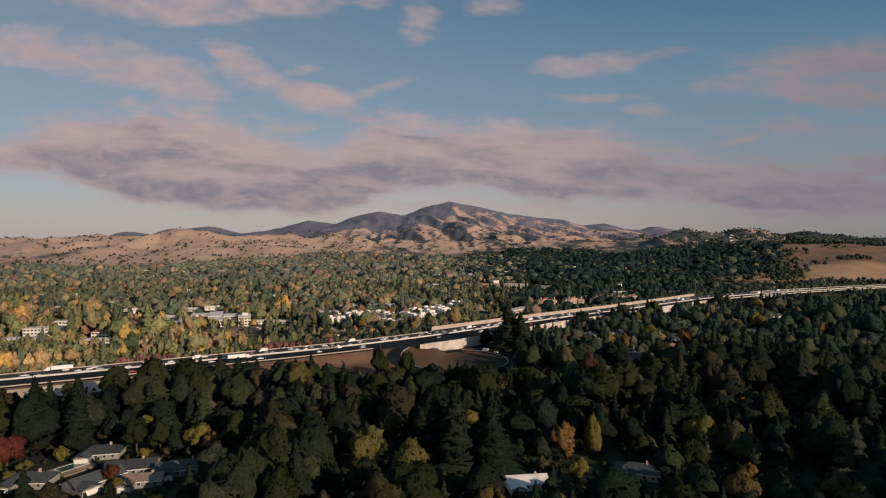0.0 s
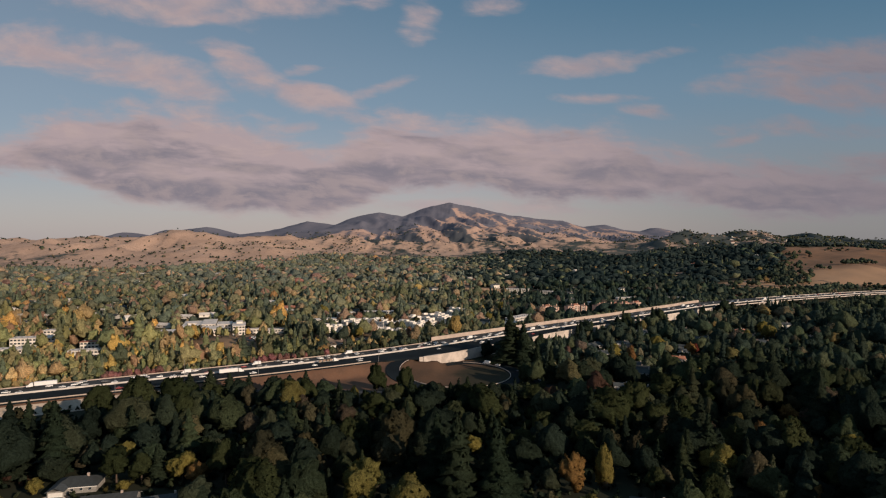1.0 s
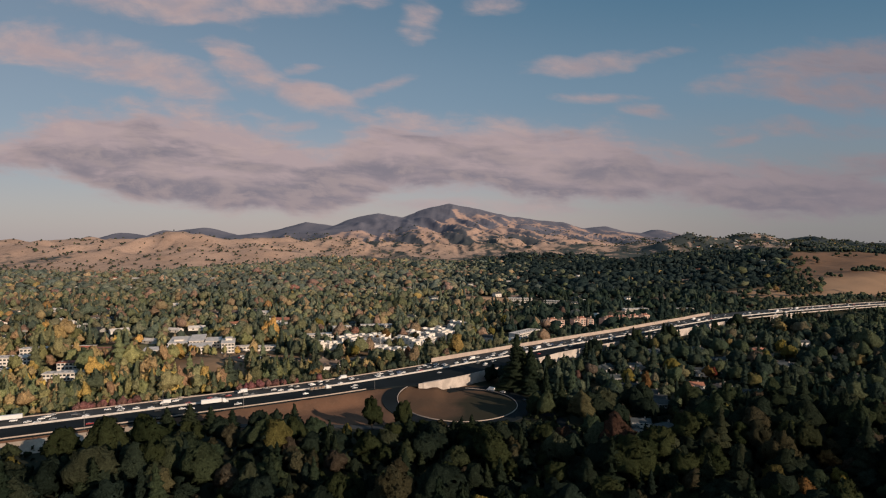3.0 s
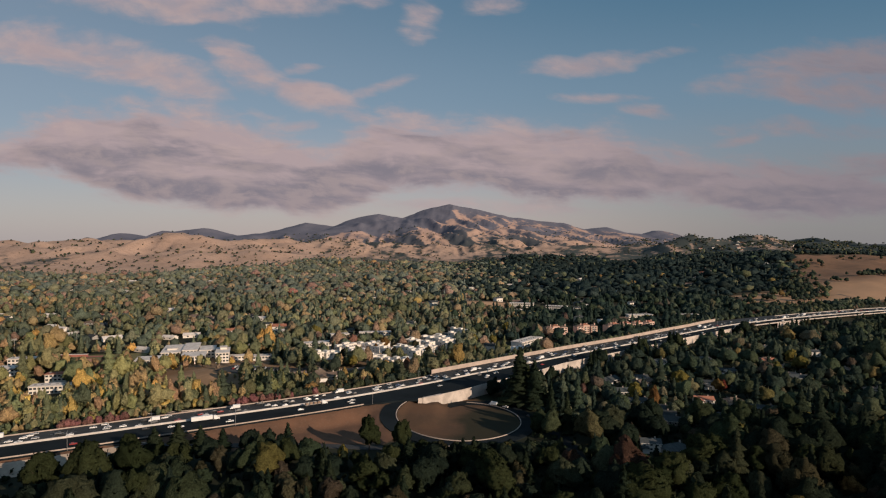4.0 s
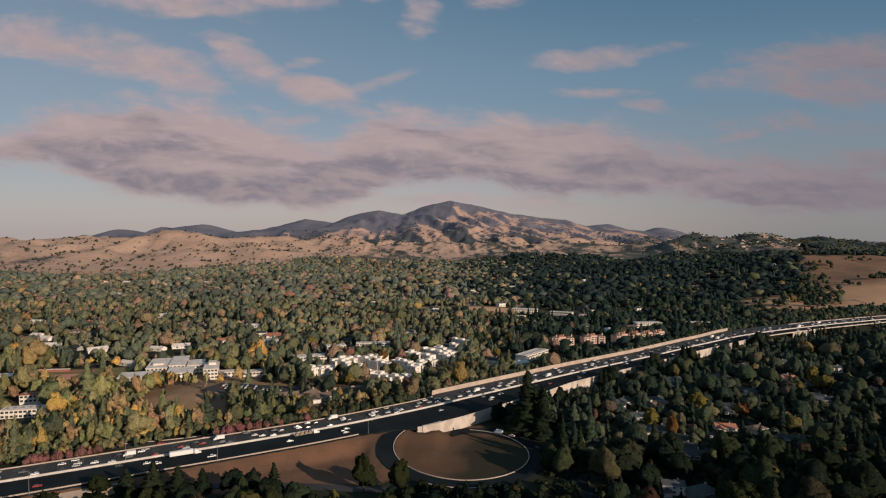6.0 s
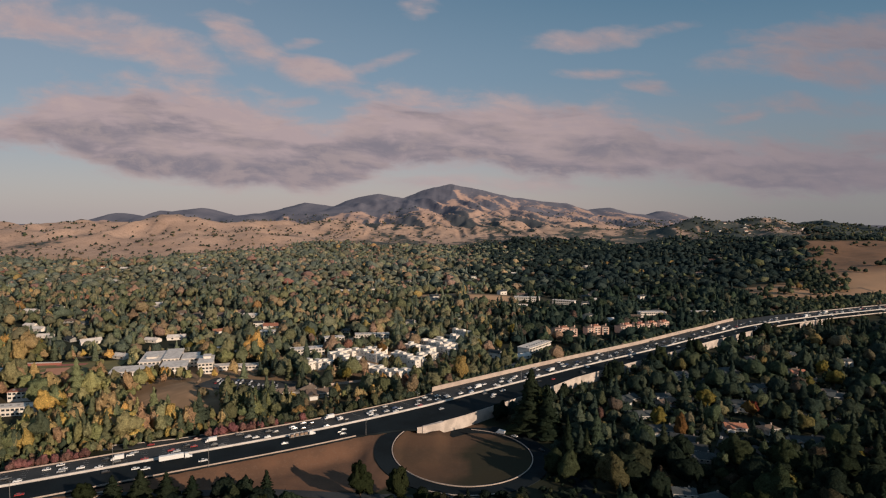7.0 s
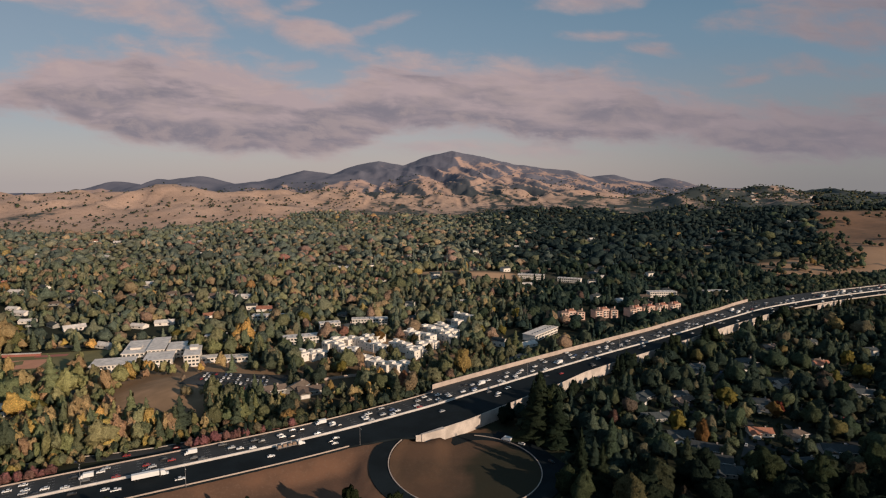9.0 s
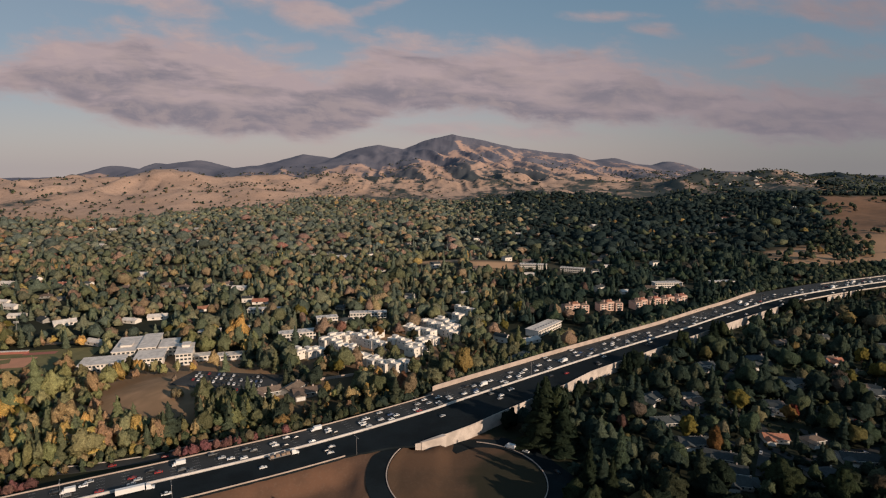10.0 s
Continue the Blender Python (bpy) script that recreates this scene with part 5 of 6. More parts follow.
# car park, ball field, bare lots
def pad(name, cx, cy, w, d, turn, mat, label, category, lift=0.35):
    n = 10
    c, s = math.cos(radians(turn)), math.sin(radians(turn))
    u, v = np.meshgrid(np.linspace(-w / 2, w / 2, n), np.linspace(-d / 2, d / 2, n))
    x, y = (cx + u * c - v * s).ravel(), (cy + u * s + v * c).ravel()
    i = (np.arange(n - 1)[:, None] * n + np.arange(n - 1)[None, :]).ravel()
    ob = mesh_from(name, np.stack([x, y, ground_z(x, y) + lift], 1), np.stack([i, i + 1, i + n + 1, i + n], 1), M[mat])
    CLEAR.append((cx, cy, min(w, d) * 0.5, 5))
    CLEAR.append((cx - w * 0.3 * c, cy - w * 0.3 * s, d * 0.45, -3))
    CLEAR.append((cx + w * 0.3 * c, cy + w * 0.3 * s, d * 0.45, -3))
    return tagged(ob, label, category, kind="structure")


pad("car_park", -190, 692, 84, 46, -3, "asphalt_old", "dark asphalt car park with parked cars", "car park")
pr = random.Random(5)
for r in range(4):
    for i in range(14):
        if pr.random() < 0.55:
            x, y = -218 + i * 4.4 - r * 1.6, 676 + r * 10.5 - i * 0.2
            put(pr.choice(PROTO[:9]), pose(x, y, gz(x, y) + 0.36, 0, 0, 100 + pr.choice((0, 180))))
for i in range(3, 30, 2):
    if pr.random() < 0.7:
        x, y = FRONT[i] + normals(FRONT)[i] * 2.6
        put(pr.choice(PROTO[:9]), pose(x, y, gz(x, y) + 0.3, 0, 0, math.degrees(math.atan2(*(FRONT[i + 1] - FRONT[i])[::-1]))))
pad("playing_field", -400, 752, 96, 66, 12, "turf", "green playing field with dry edges", "field", 0.3)
pad("infield", -424, 742, 46, 30, 12, "infield", "reddish dirt baseball infield", "field", 0.36)
pad("infield_turf", -432, 744, 20, 14, 30, "turf", "green turf inside the infield", "field", 0.42)
pad("sports_court", -410, 772, 30, 8, 12, "court_red", "red fenced court beside the field", "court", 0.42)
wall_row = tagged(new("dugout"), "long red and white dugout shed beside the ball field", "shed")
part("wall", boxed(-18, 18, -1.5, 1.5, -1, 2.4), M["court_red"], wall_row)
part("roof", boxed(-18.5, 18.5, -2, 2, 2.4, 2.7), M["roof_white"], wall_row)
wall_row.matrix_basis = pose(-440, 770, gz(-440, 770) + 0.5, 0, 0, 8)
pad("bare_lot", -410, 806, 60, 9, 10, "bare_lot", "long bare strip behind the field", "lot", 0.3)


CLEAR += [(150, 464, 13, 12), (-362, 610, 20, 12), (-384, 646, 14, 8)]
CLEAR.append((-236, 662, 42, 6))  # the dry mound stays open


# ---- trees ----
def block_sphere(n):
    """A ball of n x n quads a side: points and faces."""
    pts, faces, seen = [], [], {}
    for ax in range(3):
        for s in (-1, 1):
            ids = []
            for i in range(n + 1):
                for j in range(n + 1):
                    p = [0.0, 0.0, 0.0]
                    p[ax], p[(ax + 1) % 3], p[(ax + 2) % 3] = s, 2 * i / n - 1, 2 * j / n - 1
                    k = tuple(round(v, 4) for v in p)
                    if k not in seen:
                        seen[k] = len(pts)
                        pts.append(p)
                    ids.append(seen[k])
            for i in range(n):
                for j in range(n):
                    f = [ids[i * (n + 1) + j], ids[(i + 1) * (n + 1) + j], ids[(i + 1) * (n + 1) + j + 1], ids[i * (n + 1) + j + 1]]
                    faces.append(f if s > 0 else f[::-1])
    pts = np.array(pts)
    return pts / np.linalg.norm(pts, axis=1)[:, None], np.array(faces)


def vertex_normals(v, q):
    """Area-weighted normals at the vertices of a closed quad mesh."""
    n = np.cross(v[q[:, 2]] - v[q[:, 0]], v[q[:, 3]] - v[q[:, 1]])
    out = np.zeros_like(v)
    for k in range(4):
        np.add.at(out, q[:, k], n)
    return out / (np.linalg.norm(out, axis=1)[:, None] + 1e-9)


def with_sprays(r, v, q, n_sprays, size, reach=(0.97, 1.06), soften=0.35, middle=0.5, upright=0.0):
    """Adds small leaf sprays over a crown's skin; gives vertices, quads and normals."""
    nm = vertex_normals(v, q)
    whole = v - np.array([0, 0, middle])
    whole /= np.linalg.norm(whole, axis=1)[:, None] + 1e-6
    nm = nm * (1 - soften) + whole * soften
    nm /= np.linalg.norm(nm, axis=1)[:, None]
    if not n_sprays:
        return v, q, nm
    f = q[r.randint(len(q), size=n_sprays)]
    w = r.dirichlet((1, 1, 1, 1), n_sprays)
    p, d = (v[f] * w[:, :, None]).sum(1), (nm[f] * w[:, :, None]).sum(1)
    d /= np.linalg.norm(d, axis=1)[:, None]
    p = p + d * size * r.uniform(-0.4, 1.1, (n_sprays, 1))
    face = d + 0.9 * r.normal(size=(n_sprays, 3))
    face /= np.linalg.norm(face, axis=1)[:, None]
    t = np.cross(face, r.normal(size=(n_sprays, 3)))
    t /= np.linalg.norm(t, axis=1)[:, None]
    b = np.cross(face, t)
    s = size * r.uniform(0.45, 1.3, (n_sprays, 1))
    k = r.uniform(0.35, 0.85, (n_sprays, 1))
    quad = np.stack([p - t * s, p - b * s * k, p + t * s, p + b * s * k], 1).reshape(-1, 3)
    return np.concatenate([v, quad]), np.concatenate([q, np.arange(4 * n_sprays).reshape(-1, 4) + len(v)]), np.concatenate([nm, np.repeat(d, 4, 0)])


def unrest(r, d, rate, waves=5):
    """Uneven swelling over directions, about -1 to 1."""
    w = r.normal(size=(waves, 3))
    w *= rate * r.uniform(0.7, 1.3, (waves, 1)) / np.linalg.norm(w, axis=1)[:, None]
    return np.sin(d @ w.T + r.uniform(0, 6.28, waves)).mean(1) * 1.6


def broad_shape(r, fine, lobes, depth, n_sprays, size, wide=0.44, rough=0.10):
    """A leafy tree of unit height and spread: one skin, swollen into uneven heads with creases and sprigs between them."""
    d, q = block_sphere(fine)
    heads = r.normal(size=(lobes, 3))
    heads[:, 2] = np.abs(heads[:, 2]) * r.choice([1, 1, 1, -0.5], lobes)
    heads /= np.linalg.norm(heads, axis=1)[:, None]
    big = r.uniform(0.55, 1.15, lobes)
    cap = np.clip(1 - (1 - d @ heads.T) / (3.0 / lobes), 0, 1) ** 0.6 * big
    rad = 1 - depth + depth * cap.max(1) + 0.17 * unrest(r, d, 2.6) + 0.10 * unrest(r, d, 6.5) + rough * r.normal(size=len(d))
    rad = np.clip(rad, 0.3, 1.3)
    # taper towards the head, some more than others
    taper = 1 - r.uniform(0.1, 0.75) * np.clip(d[:, 2] + 0.1, 0, 1)
    lean = r.uniform(-0.07, 0.07, 2)
    squat = r.uniform(0.85, 1.18)
    v = np.stack([d[:, 0] * rad * wide * squat * taper + lean[0] * d[:, 2], d[:, 1] * rad * wide / squat * taper + lean[1] * d[:, 2], 0.54 + d[:, 2] * rad * np.where(d[:, 2] < 0, 0.40, 0.45)], 1)
    return with_sprays(r, v, q, n_sprays, size)


def cone_shape(r, tiers, sides, n_sprays, size, wide=0.5, ragged=0.42):
    """A spired tree: tiers of ragged drooping boughs round a stem."""
    rows, zs = [], []
    for i in range(tiers):
        h0, h1 = 0.07 + 0.93 * i / tiers, 0.07 + 0.93 * (i + 1) / tiers
        w0 = wide * (1 - h0) ** 0.85 * r.uniform(0.85, 1.1)
        rows += [w0, w0 * 0.52 if i < tiers - 1 else 0.012]
        zs += [h0 + 0.01, h0 + (h1 - h0) * 0.72 if i < tiers - 1 else 1.0]
    v = []
    for k, (w, z) in enumerate(zip(rows, zs)):
        turn = r.uniform(0, 6.28)
        a = 6.2832 * (np.arange(sides) + r.uniform(-0.25, 0.25, sides)) / sides + (0 if k % 2 else 0.4 * turn / sides)
        out = w * (1 + ragged * r.uniform(-1, 1, sides) * (k % 2 == 0))
        v.append(np.stack([out * np.cos(a), out * np.sin(a), z - 0.05 * r.uniform(0, 1, sides) * (k % 2 == 0) * (1 - z)], 1))
    v = np.concatenate(v)
    q = [(k * sides + i, k * sides + (i + 1) % sides, (k + 1) * sides + (i + 1) % sides, (k + 1) * sides + i) for k in range(len(rows) - 1) for i in range(sides)]
    return with_sprays(r, v, np.array(q), n_sprays, size, soften=0.15, middle=0.3)


def column_shape(r, fine, n_sprays, size):
    """A narrow upright crown."""
    d, q = block_sphere(fine)
    rad = 1 + 0.16 * np.sin(7 * d[:, 2] + 3 * d[:, 0]) + 0.09 * r.normal(size=len(d))
    v = np.stack([d[:, 0] * rad * 0.36 * (1.05 - 0.35 * d[:, 2]), d[:, 1] * rad * 0.36 * (1.05 - 0.35 * d[:, 2]), 0.54 + 0.46 * d[:, 2] * np.minimum(rad, 1.08)], 1)
    return with_sprays(r, v, q, n_sprays, size)


def limbs(r, spire):
    """A tapered trunk with limbs, unit height."""
    bm = bmesh.new()
    tube(bm, 0, 0, -0.06, 0.9 if spire else 0.55, 0.028, 0.006 if spire else 0.013, 7)
    if not spire:
        for i in range(6):
            a, z = 6.28 * i / 6 + r.uniform(-0.4, 0.4), r.uniform(0.22, 0.45)
            d = Vector((math.cos(a) * 0.3, math.sin(a) * 0.3, r.uniform(0.18, 0.34)))
            s = Vector((0, 0, z))
            side = d.cross(Vector((0, 0, 1))).normalized()
            up = side.cross(d).normalized()
            lo = [bm.verts.new(s + (side * math.cos(k) + up * math.sin(k)) * 0.011) for k in (0, 2.09, 4.19)]
            hi = bm.verts.new(s + d)
            for k in range(3):
                bm.faces.new((lo[k], lo[(k + 1) % 3], hi))
    return bm


def tree(kind, leaf, seed, label):
    r = np.random.RandomState(seed)
    t = tagged(new("tree"), label, "tree", "trees of the near slope")
    if kind == "broad":
        v, q, nm = broad_shape(r, 8, 26, 0.46, 980, 0.031, 0.43, 0.10)
    elif kind == "cone":
        v, q, nm = cone_shape(r, 15, 12, 900, 0.032, ragged=0.55)
    else:
        v, q, nm = column_shape(r, 7, 520, 0.042)
    c = mesh_from("crown", v, q, M[leaf], None, True, nm)
    c.parent = t
    part("trunk", limbs(r, kind == "cone"), M["bark"], t)
    return t


OAKS = [tree("broad", "leaf_oak", 100 + i, "broad-crowned oak on the near slope, its green darkened for shade") for i in range(6)] + [tree("broad", "leaf_olive", 120 + i, "olive-brown broadleaf tree thinning in autumn") for i in range(2)]
SPIRES = [tree("cone", "leaf_conifer", 140 + i, "tall dark green conifer with drooping tiers") for i in range(4)]
YELLOW = [tree("broad", "leaf_yellow", 160, "yellow-green broadleaf tree in autumn"), tree("column", "leaf_yellow", 161, "golden columnar tree in autumn")]
ORANGE = [tree("broad", "leaf_orange", 170, "orange broadleaf tree in autumn"), tree("column", "leaf_orange", 171, "amber columnar tree in autumn")]
RED = [tree("broad", "leaf_red", 180, "dark red broadleaf tree in autumn")]
unused |= set(OAKS + SPIRES + YELLOW + ORANGE + RED)
TREES = []


def plant(proto, x, y, h, spread, turn=None, sink=0.3):
    put(proto, pose(x, y, gz(x, y) - sink, 0, 0, vr.uniform(0, 360) if turn is None else turn) @ Matrix.Diagonal((spread, spread, h, 1)))
    TREES.append((x, y, spread * 0.42))


vr = random.Random(17)
# trees that stand out
SLOPE_TREES = [
    (SPIRES[0], 5, 279, 41, 25), (SPIRES[1], 22, 276, 39, 25), (SPIRES[2], -4, 300, 34, 20), (YELLOW[1], -15, 262, 20, 19), (YELLOW[0], -36, 276, 22, 23), (ORANGE[0], 60, 292, 19, 18),
    (YELLOW[1], 75, 296, 21, 10), (RED[0], -209, 279, 18, 17), (OAKS[0], -197, 400, 31, 30), (OAKS[1], -176, 408, 30, 26), (OAKS[2], -222, 396, 26, 24), (OAKS[3], -52, 470, 23, 16),
    (OAKS[4], -30, 468, 22, 17), (SPIRES[3], 63, 578, 50, 32), (SPIRES[1], 74, 570, 40, 26), (OAKS[2], 70, 590, 34, 26), (SPIRES[2], 79, 520, 34, 13), (SPIRES[1], 88, 505, 31, 13),
    (ORANGE[1], 175, 571, 19, 11)]
FREEWAY_TREES = [
    (YELLOW[0], 166, 592, 17, 15), (ORANGE[0], 250, 617, 14, 12), (RED[0], 258, 623, 12, 11), (YELLOW[0], 392, 743, 16, 16), (ORANGE[0], -76, 822, 15, 13), (ORANGE[1], -33, 723, 14, 9),
    (YELLOW[0], -181, 907, 18, 22), (YELLOW[0], -100, 714, 15, 12), (ORANGE[0], 36, 783, 12, 11), (YELLOW[0], 37, 843, 16, 15), (YELLOW[0], 89, 906, 22, 24), (YELLOW[0], 63, 850, 14, 12),
    (YELLOW[0], -492, 837, 16, 22), (YELLOW[0], -343, 666, 15, 17), (YELLOW[0], -317, 617, 14, 15), (YELLOW[1], -305, 826, 14, 16), (OAKS[6], -290, 716, 15, 11), (OAKS[7], -322, 704, 10, 10),
    (OAKS[6], -262, 712, 11, 12)]
VALLEY_TREES = [
    (OAKS[7], -70, 760, 11, 11), (OAKS[7], -60, 775, 12, 10), (OAKS[6], -118, 760, 12, 13), (ORANGE[1], -84, 795, 12, 8), (OAKS[7], -20, 775, 13, 12), (OAKS[6], -38, 815, 12, 11),
    (YELLOW[0], 373, 696, 19, 20), (YELLOW[0], 345, 690, 14, 13), (YELLOW[0], 225, 640, 16, 20), (YELLOW[0], 270, 520, 14, 16), (SPIRES[2], -192, 462, 18, 16), (SPIRES[0], -178, 466, 20, 17),
    (SPIRES[3], -165, 470, 17, 15), (OAKS[5], -206, 460, 14, 16), (SPIRES[1], -150, 470, 15, 13), (YELLOW[1], -66, 448, 12, 8), (YELLOW[0], 15, 336, 13, 13), (ORANGE[0], -118, 300, 12, 12),
    (YELLOW[0], -170, 330, 12, 14)]
GARDEN_TREES = [
    (YELLOW[0], -205, 262, 12, 13), (ORANGE[0], 160, 276, 12, 11), (YELLOW[0], 60, 262, 12, 12), (ORANGE[0], 185, 330, 14, 13), (ORANGE[1], 150, 385, 14, 9), (YELLOW[0], 215, 330, 15, 16),
    (RED[0], -150, 262, 10, 9), (YELLOW[0], 300, 470, 16, 17), (ORANGE[0], 315, 500, 14, 14), (YELLOW[0], -190, 290, 8, 9), (YELLOW[0], -197, 274, 7, 9), (YELLOW[0], -197, 264, 6, 8),
    (YELLOW[0], -150, 291, 7, 8), (YELLOW[0], -143, 256, 6, 8), (ORANGE[0], -104, 257, 8, 9), (YELLOW[0], -93, 286, 16, 14), (ORANGE[0], 221, 397, 12, 14), (YELLOW[0], 206, 366, 14, 10),
    (ORANGE[0], 137, 263, 9, 7)]
for proto, x, y, h, s in SLOPE_TREES + FREEWAY_TREES + VALLEY_TREES + GARDEN_TREES:
    plant(proto, x, y, h, s)
CLEAR += [(-209, 279, 5, 8), (-190, 290, 4, 4), (-93, 286, 5, 8), (221, 397, 5, 8), (206, 366, 4, 8)]

STREET_PTS = np.concatenate([np.column_stack([l[::2], np.full(len(l[::2]), w * 0.3)]) for l, w in STREETS])


def blocked(x, y, h, spread):
    """Whether a tree of that size would stand on a road, a house or an open place, or hide one from over the valley."""
    off, mx = road_at(x, y)
    bad = (off > far_edge(mx) - 3 - spread * 0.3) & (off < near_edge(mx) + 2 + spread * 0.35)
    bad |= np.hypot(x - LOOP[0], y - LOOP[1]) < LOOP[3] + 3
    soil, straw, scrub = cover_of(x, y)
    bad |= ((soil > 0.4) & ((y < 900) | (x > 560))) | ((straw > 0.55) & (scrub < 0.45))
    for cx, cy, rad, front in CLEAR:
        bad |= np.hypot(x - cx, y - cy) < rad + spread * 0.2
        bad |= (np.abs(x - cx * y / cy) < rad * 0.85) & (y < cy) & (y > cy - rad - front - (0.25 if front < 0 else 1.4 if cy < 320 else 0.7) * h) & (h > 6.5)
    lowest = np.where(mx < -130, 9 + 0.20 * np.maximum(off - 32, 0), 7 + 0.20 * np.maximum(off - 78, 0))
    bad |= (off > 20) & (mx < -25) & (off < 190) & (h > lowest)
    bad |= (off > 20) & (mx > 430) & (h > 10 + 0.13 * np.maximum(off - 28, 0))
    bad |= (mx > 20) & (mx < 330) & (off > 20) & (off < 70) & (h > 8 + 0.28 * np.maximum(off - 30, 0)) & (fbm(mx / 45, 0 * mx, 2, 65) > -0.1)
    bad |= (np.abs(x - 22) < 56) & (y > 370) & (y < 482) & (h > 8 + 0.25 * (468 - y))
    for i in range(0, len(STREET_PTS), 500):
        s = STREET_PTS[i:i + 500]
        k = (y > s[:, 1].min() - 30) & (y < s[:, 1].max() + 30)
        if k.any():
            bad[k] |= (np.hypot(x[k, None] - s[None, :, 0], y[k, None] - s[None, :, 1]) < s[None, :, 2] + spread[k, None] * 0.2).any(1)
    return bad


def scatter(y0, y1, step, seed, h, aspect, lo=-0.79, hi=0.79):
    """Uneven places over the view's wedge of the valley, with heights and spreads."""
    r = np.random.RandomState(seed)
    ys, xs = np.meshgrid(np.arange(y0, y1, step), np.arange(lo * y1, hi * y1, step), indexing="ij")
    x = (xs + r.uniform(-0.48, 0.48, xs.shape) * step).ravel()
    y = (ys + r.uniform(-0.48, 0.48, ys.shape) * step).ravel()
    keep = (x > lo * np.maximum(y, 190) - 30) & (x < hi * np.maximum(y, 190) + 30)
    x, y = x[keep], y[keep]
    hh = h[0] + (h[1] - h[0]) * r.uniform(0, 1, len(x)) ** 1.5
    hh = hh * (1 + 0.55 * np.clip(fbm(x / (4.5 * step), y / (4.5 * step), 2, seed), -0.6, 0.9)) * np.where(r.uniform(size=len(x)) < 0.06, 1.35, 1.0)
    sp = hh * r.uniform(*aspect, len(x))
    return x, y, hh, sp, r


x, y, hh, sp, r = scatter(215, 520, 12.0, 51, (10, 25), (0.85, 1.15))
# low growth only before the loop ramp
low = (np.abs(x - 22) < 58) & (y > 360) & (y < 484)
hh = np.where(low, np.minimum(hh, np.maximum(4.5, 7.9 + 0.25 * (468 - y))), hh)
sp = np.minimum(sp, hh * 1.3)
off, mx = road_at(x, y)
keep = (off > 25) & ~blocked(x, y, hh, sp)
for cx, cy, rad in TREES:
    keep &= (np.hypot(x - cx, y - cy) > rad + 5) & ~((np.abs(x - cx) < rad + 3) & (y < cy) & (y > cy - (30 if cy < 380 else 6)))
x, y, hh, sp = x[keep], y[keep], hh[keep], sp[keep]
pick = r.permutation(len(x))
NEAR = 235
singles = 0
rest = []
for i in pick:
    if singles < NEAR and y[i] < 470:
        u = vr.random()
        if u < 0.20:
            plant(SPIRES[vr.randrange(4)], x[i], y[i], hh[i] * 1.3, hh[i] * 0.76)
        elif u < 0.24:
            plant(YELLOW[vr.random() < 0.3], x[i], y[i], hh[i] * 0.85, sp[i] * 0.85)
        elif u < 0.255:
            plant(ORANGE[vr.random() < 0.4], x[i], y[i], hh[i] * 0.8, sp[i] * 0.8)
        else:
            plant(OAKS[vr.randrange(8) if vr.random() < 0.8 else vr.randrange(6)], x[i], y[i], hh[i], sp[i])
        singles += 1
    else:
        rest.append(i)

GREENS = np.array([(0.112, 0.136, 0.076), (0.140, 0.156, 0.086), (0.090, 0.119, 0.074), (0.152, 0.162, 0.100), (0.122, 0.140, 0.092)])
BROWNS = np.array([(0.22, 0.18, 0.115), (0.20, 0.17, 0.105), (0.24, 0.20, 0.11), (0.20, 0.15, 0.11)])
GOLDS = np.array([(0.28, 0.225, 0.085), (0.25, 0.21, 0.085), (0.29, 0.20, 0.085)])
REDS = np.array([(0.20, 0.12, 0.075), (0.18, 0.10, 0.075)])
ROSES = np.array([(0.30, 0.13, 0.13), (0.26, 0.14, 0.12)])
# far right-hand woods, with a cloud's shadow mixed into the leaf colour
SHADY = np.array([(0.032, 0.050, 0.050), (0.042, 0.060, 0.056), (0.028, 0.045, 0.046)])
DARKS = np.array([(0.064, 0.087, 0.064), (0.078, 0.099, 0.068), (0.055, 0.077, 0.060)])


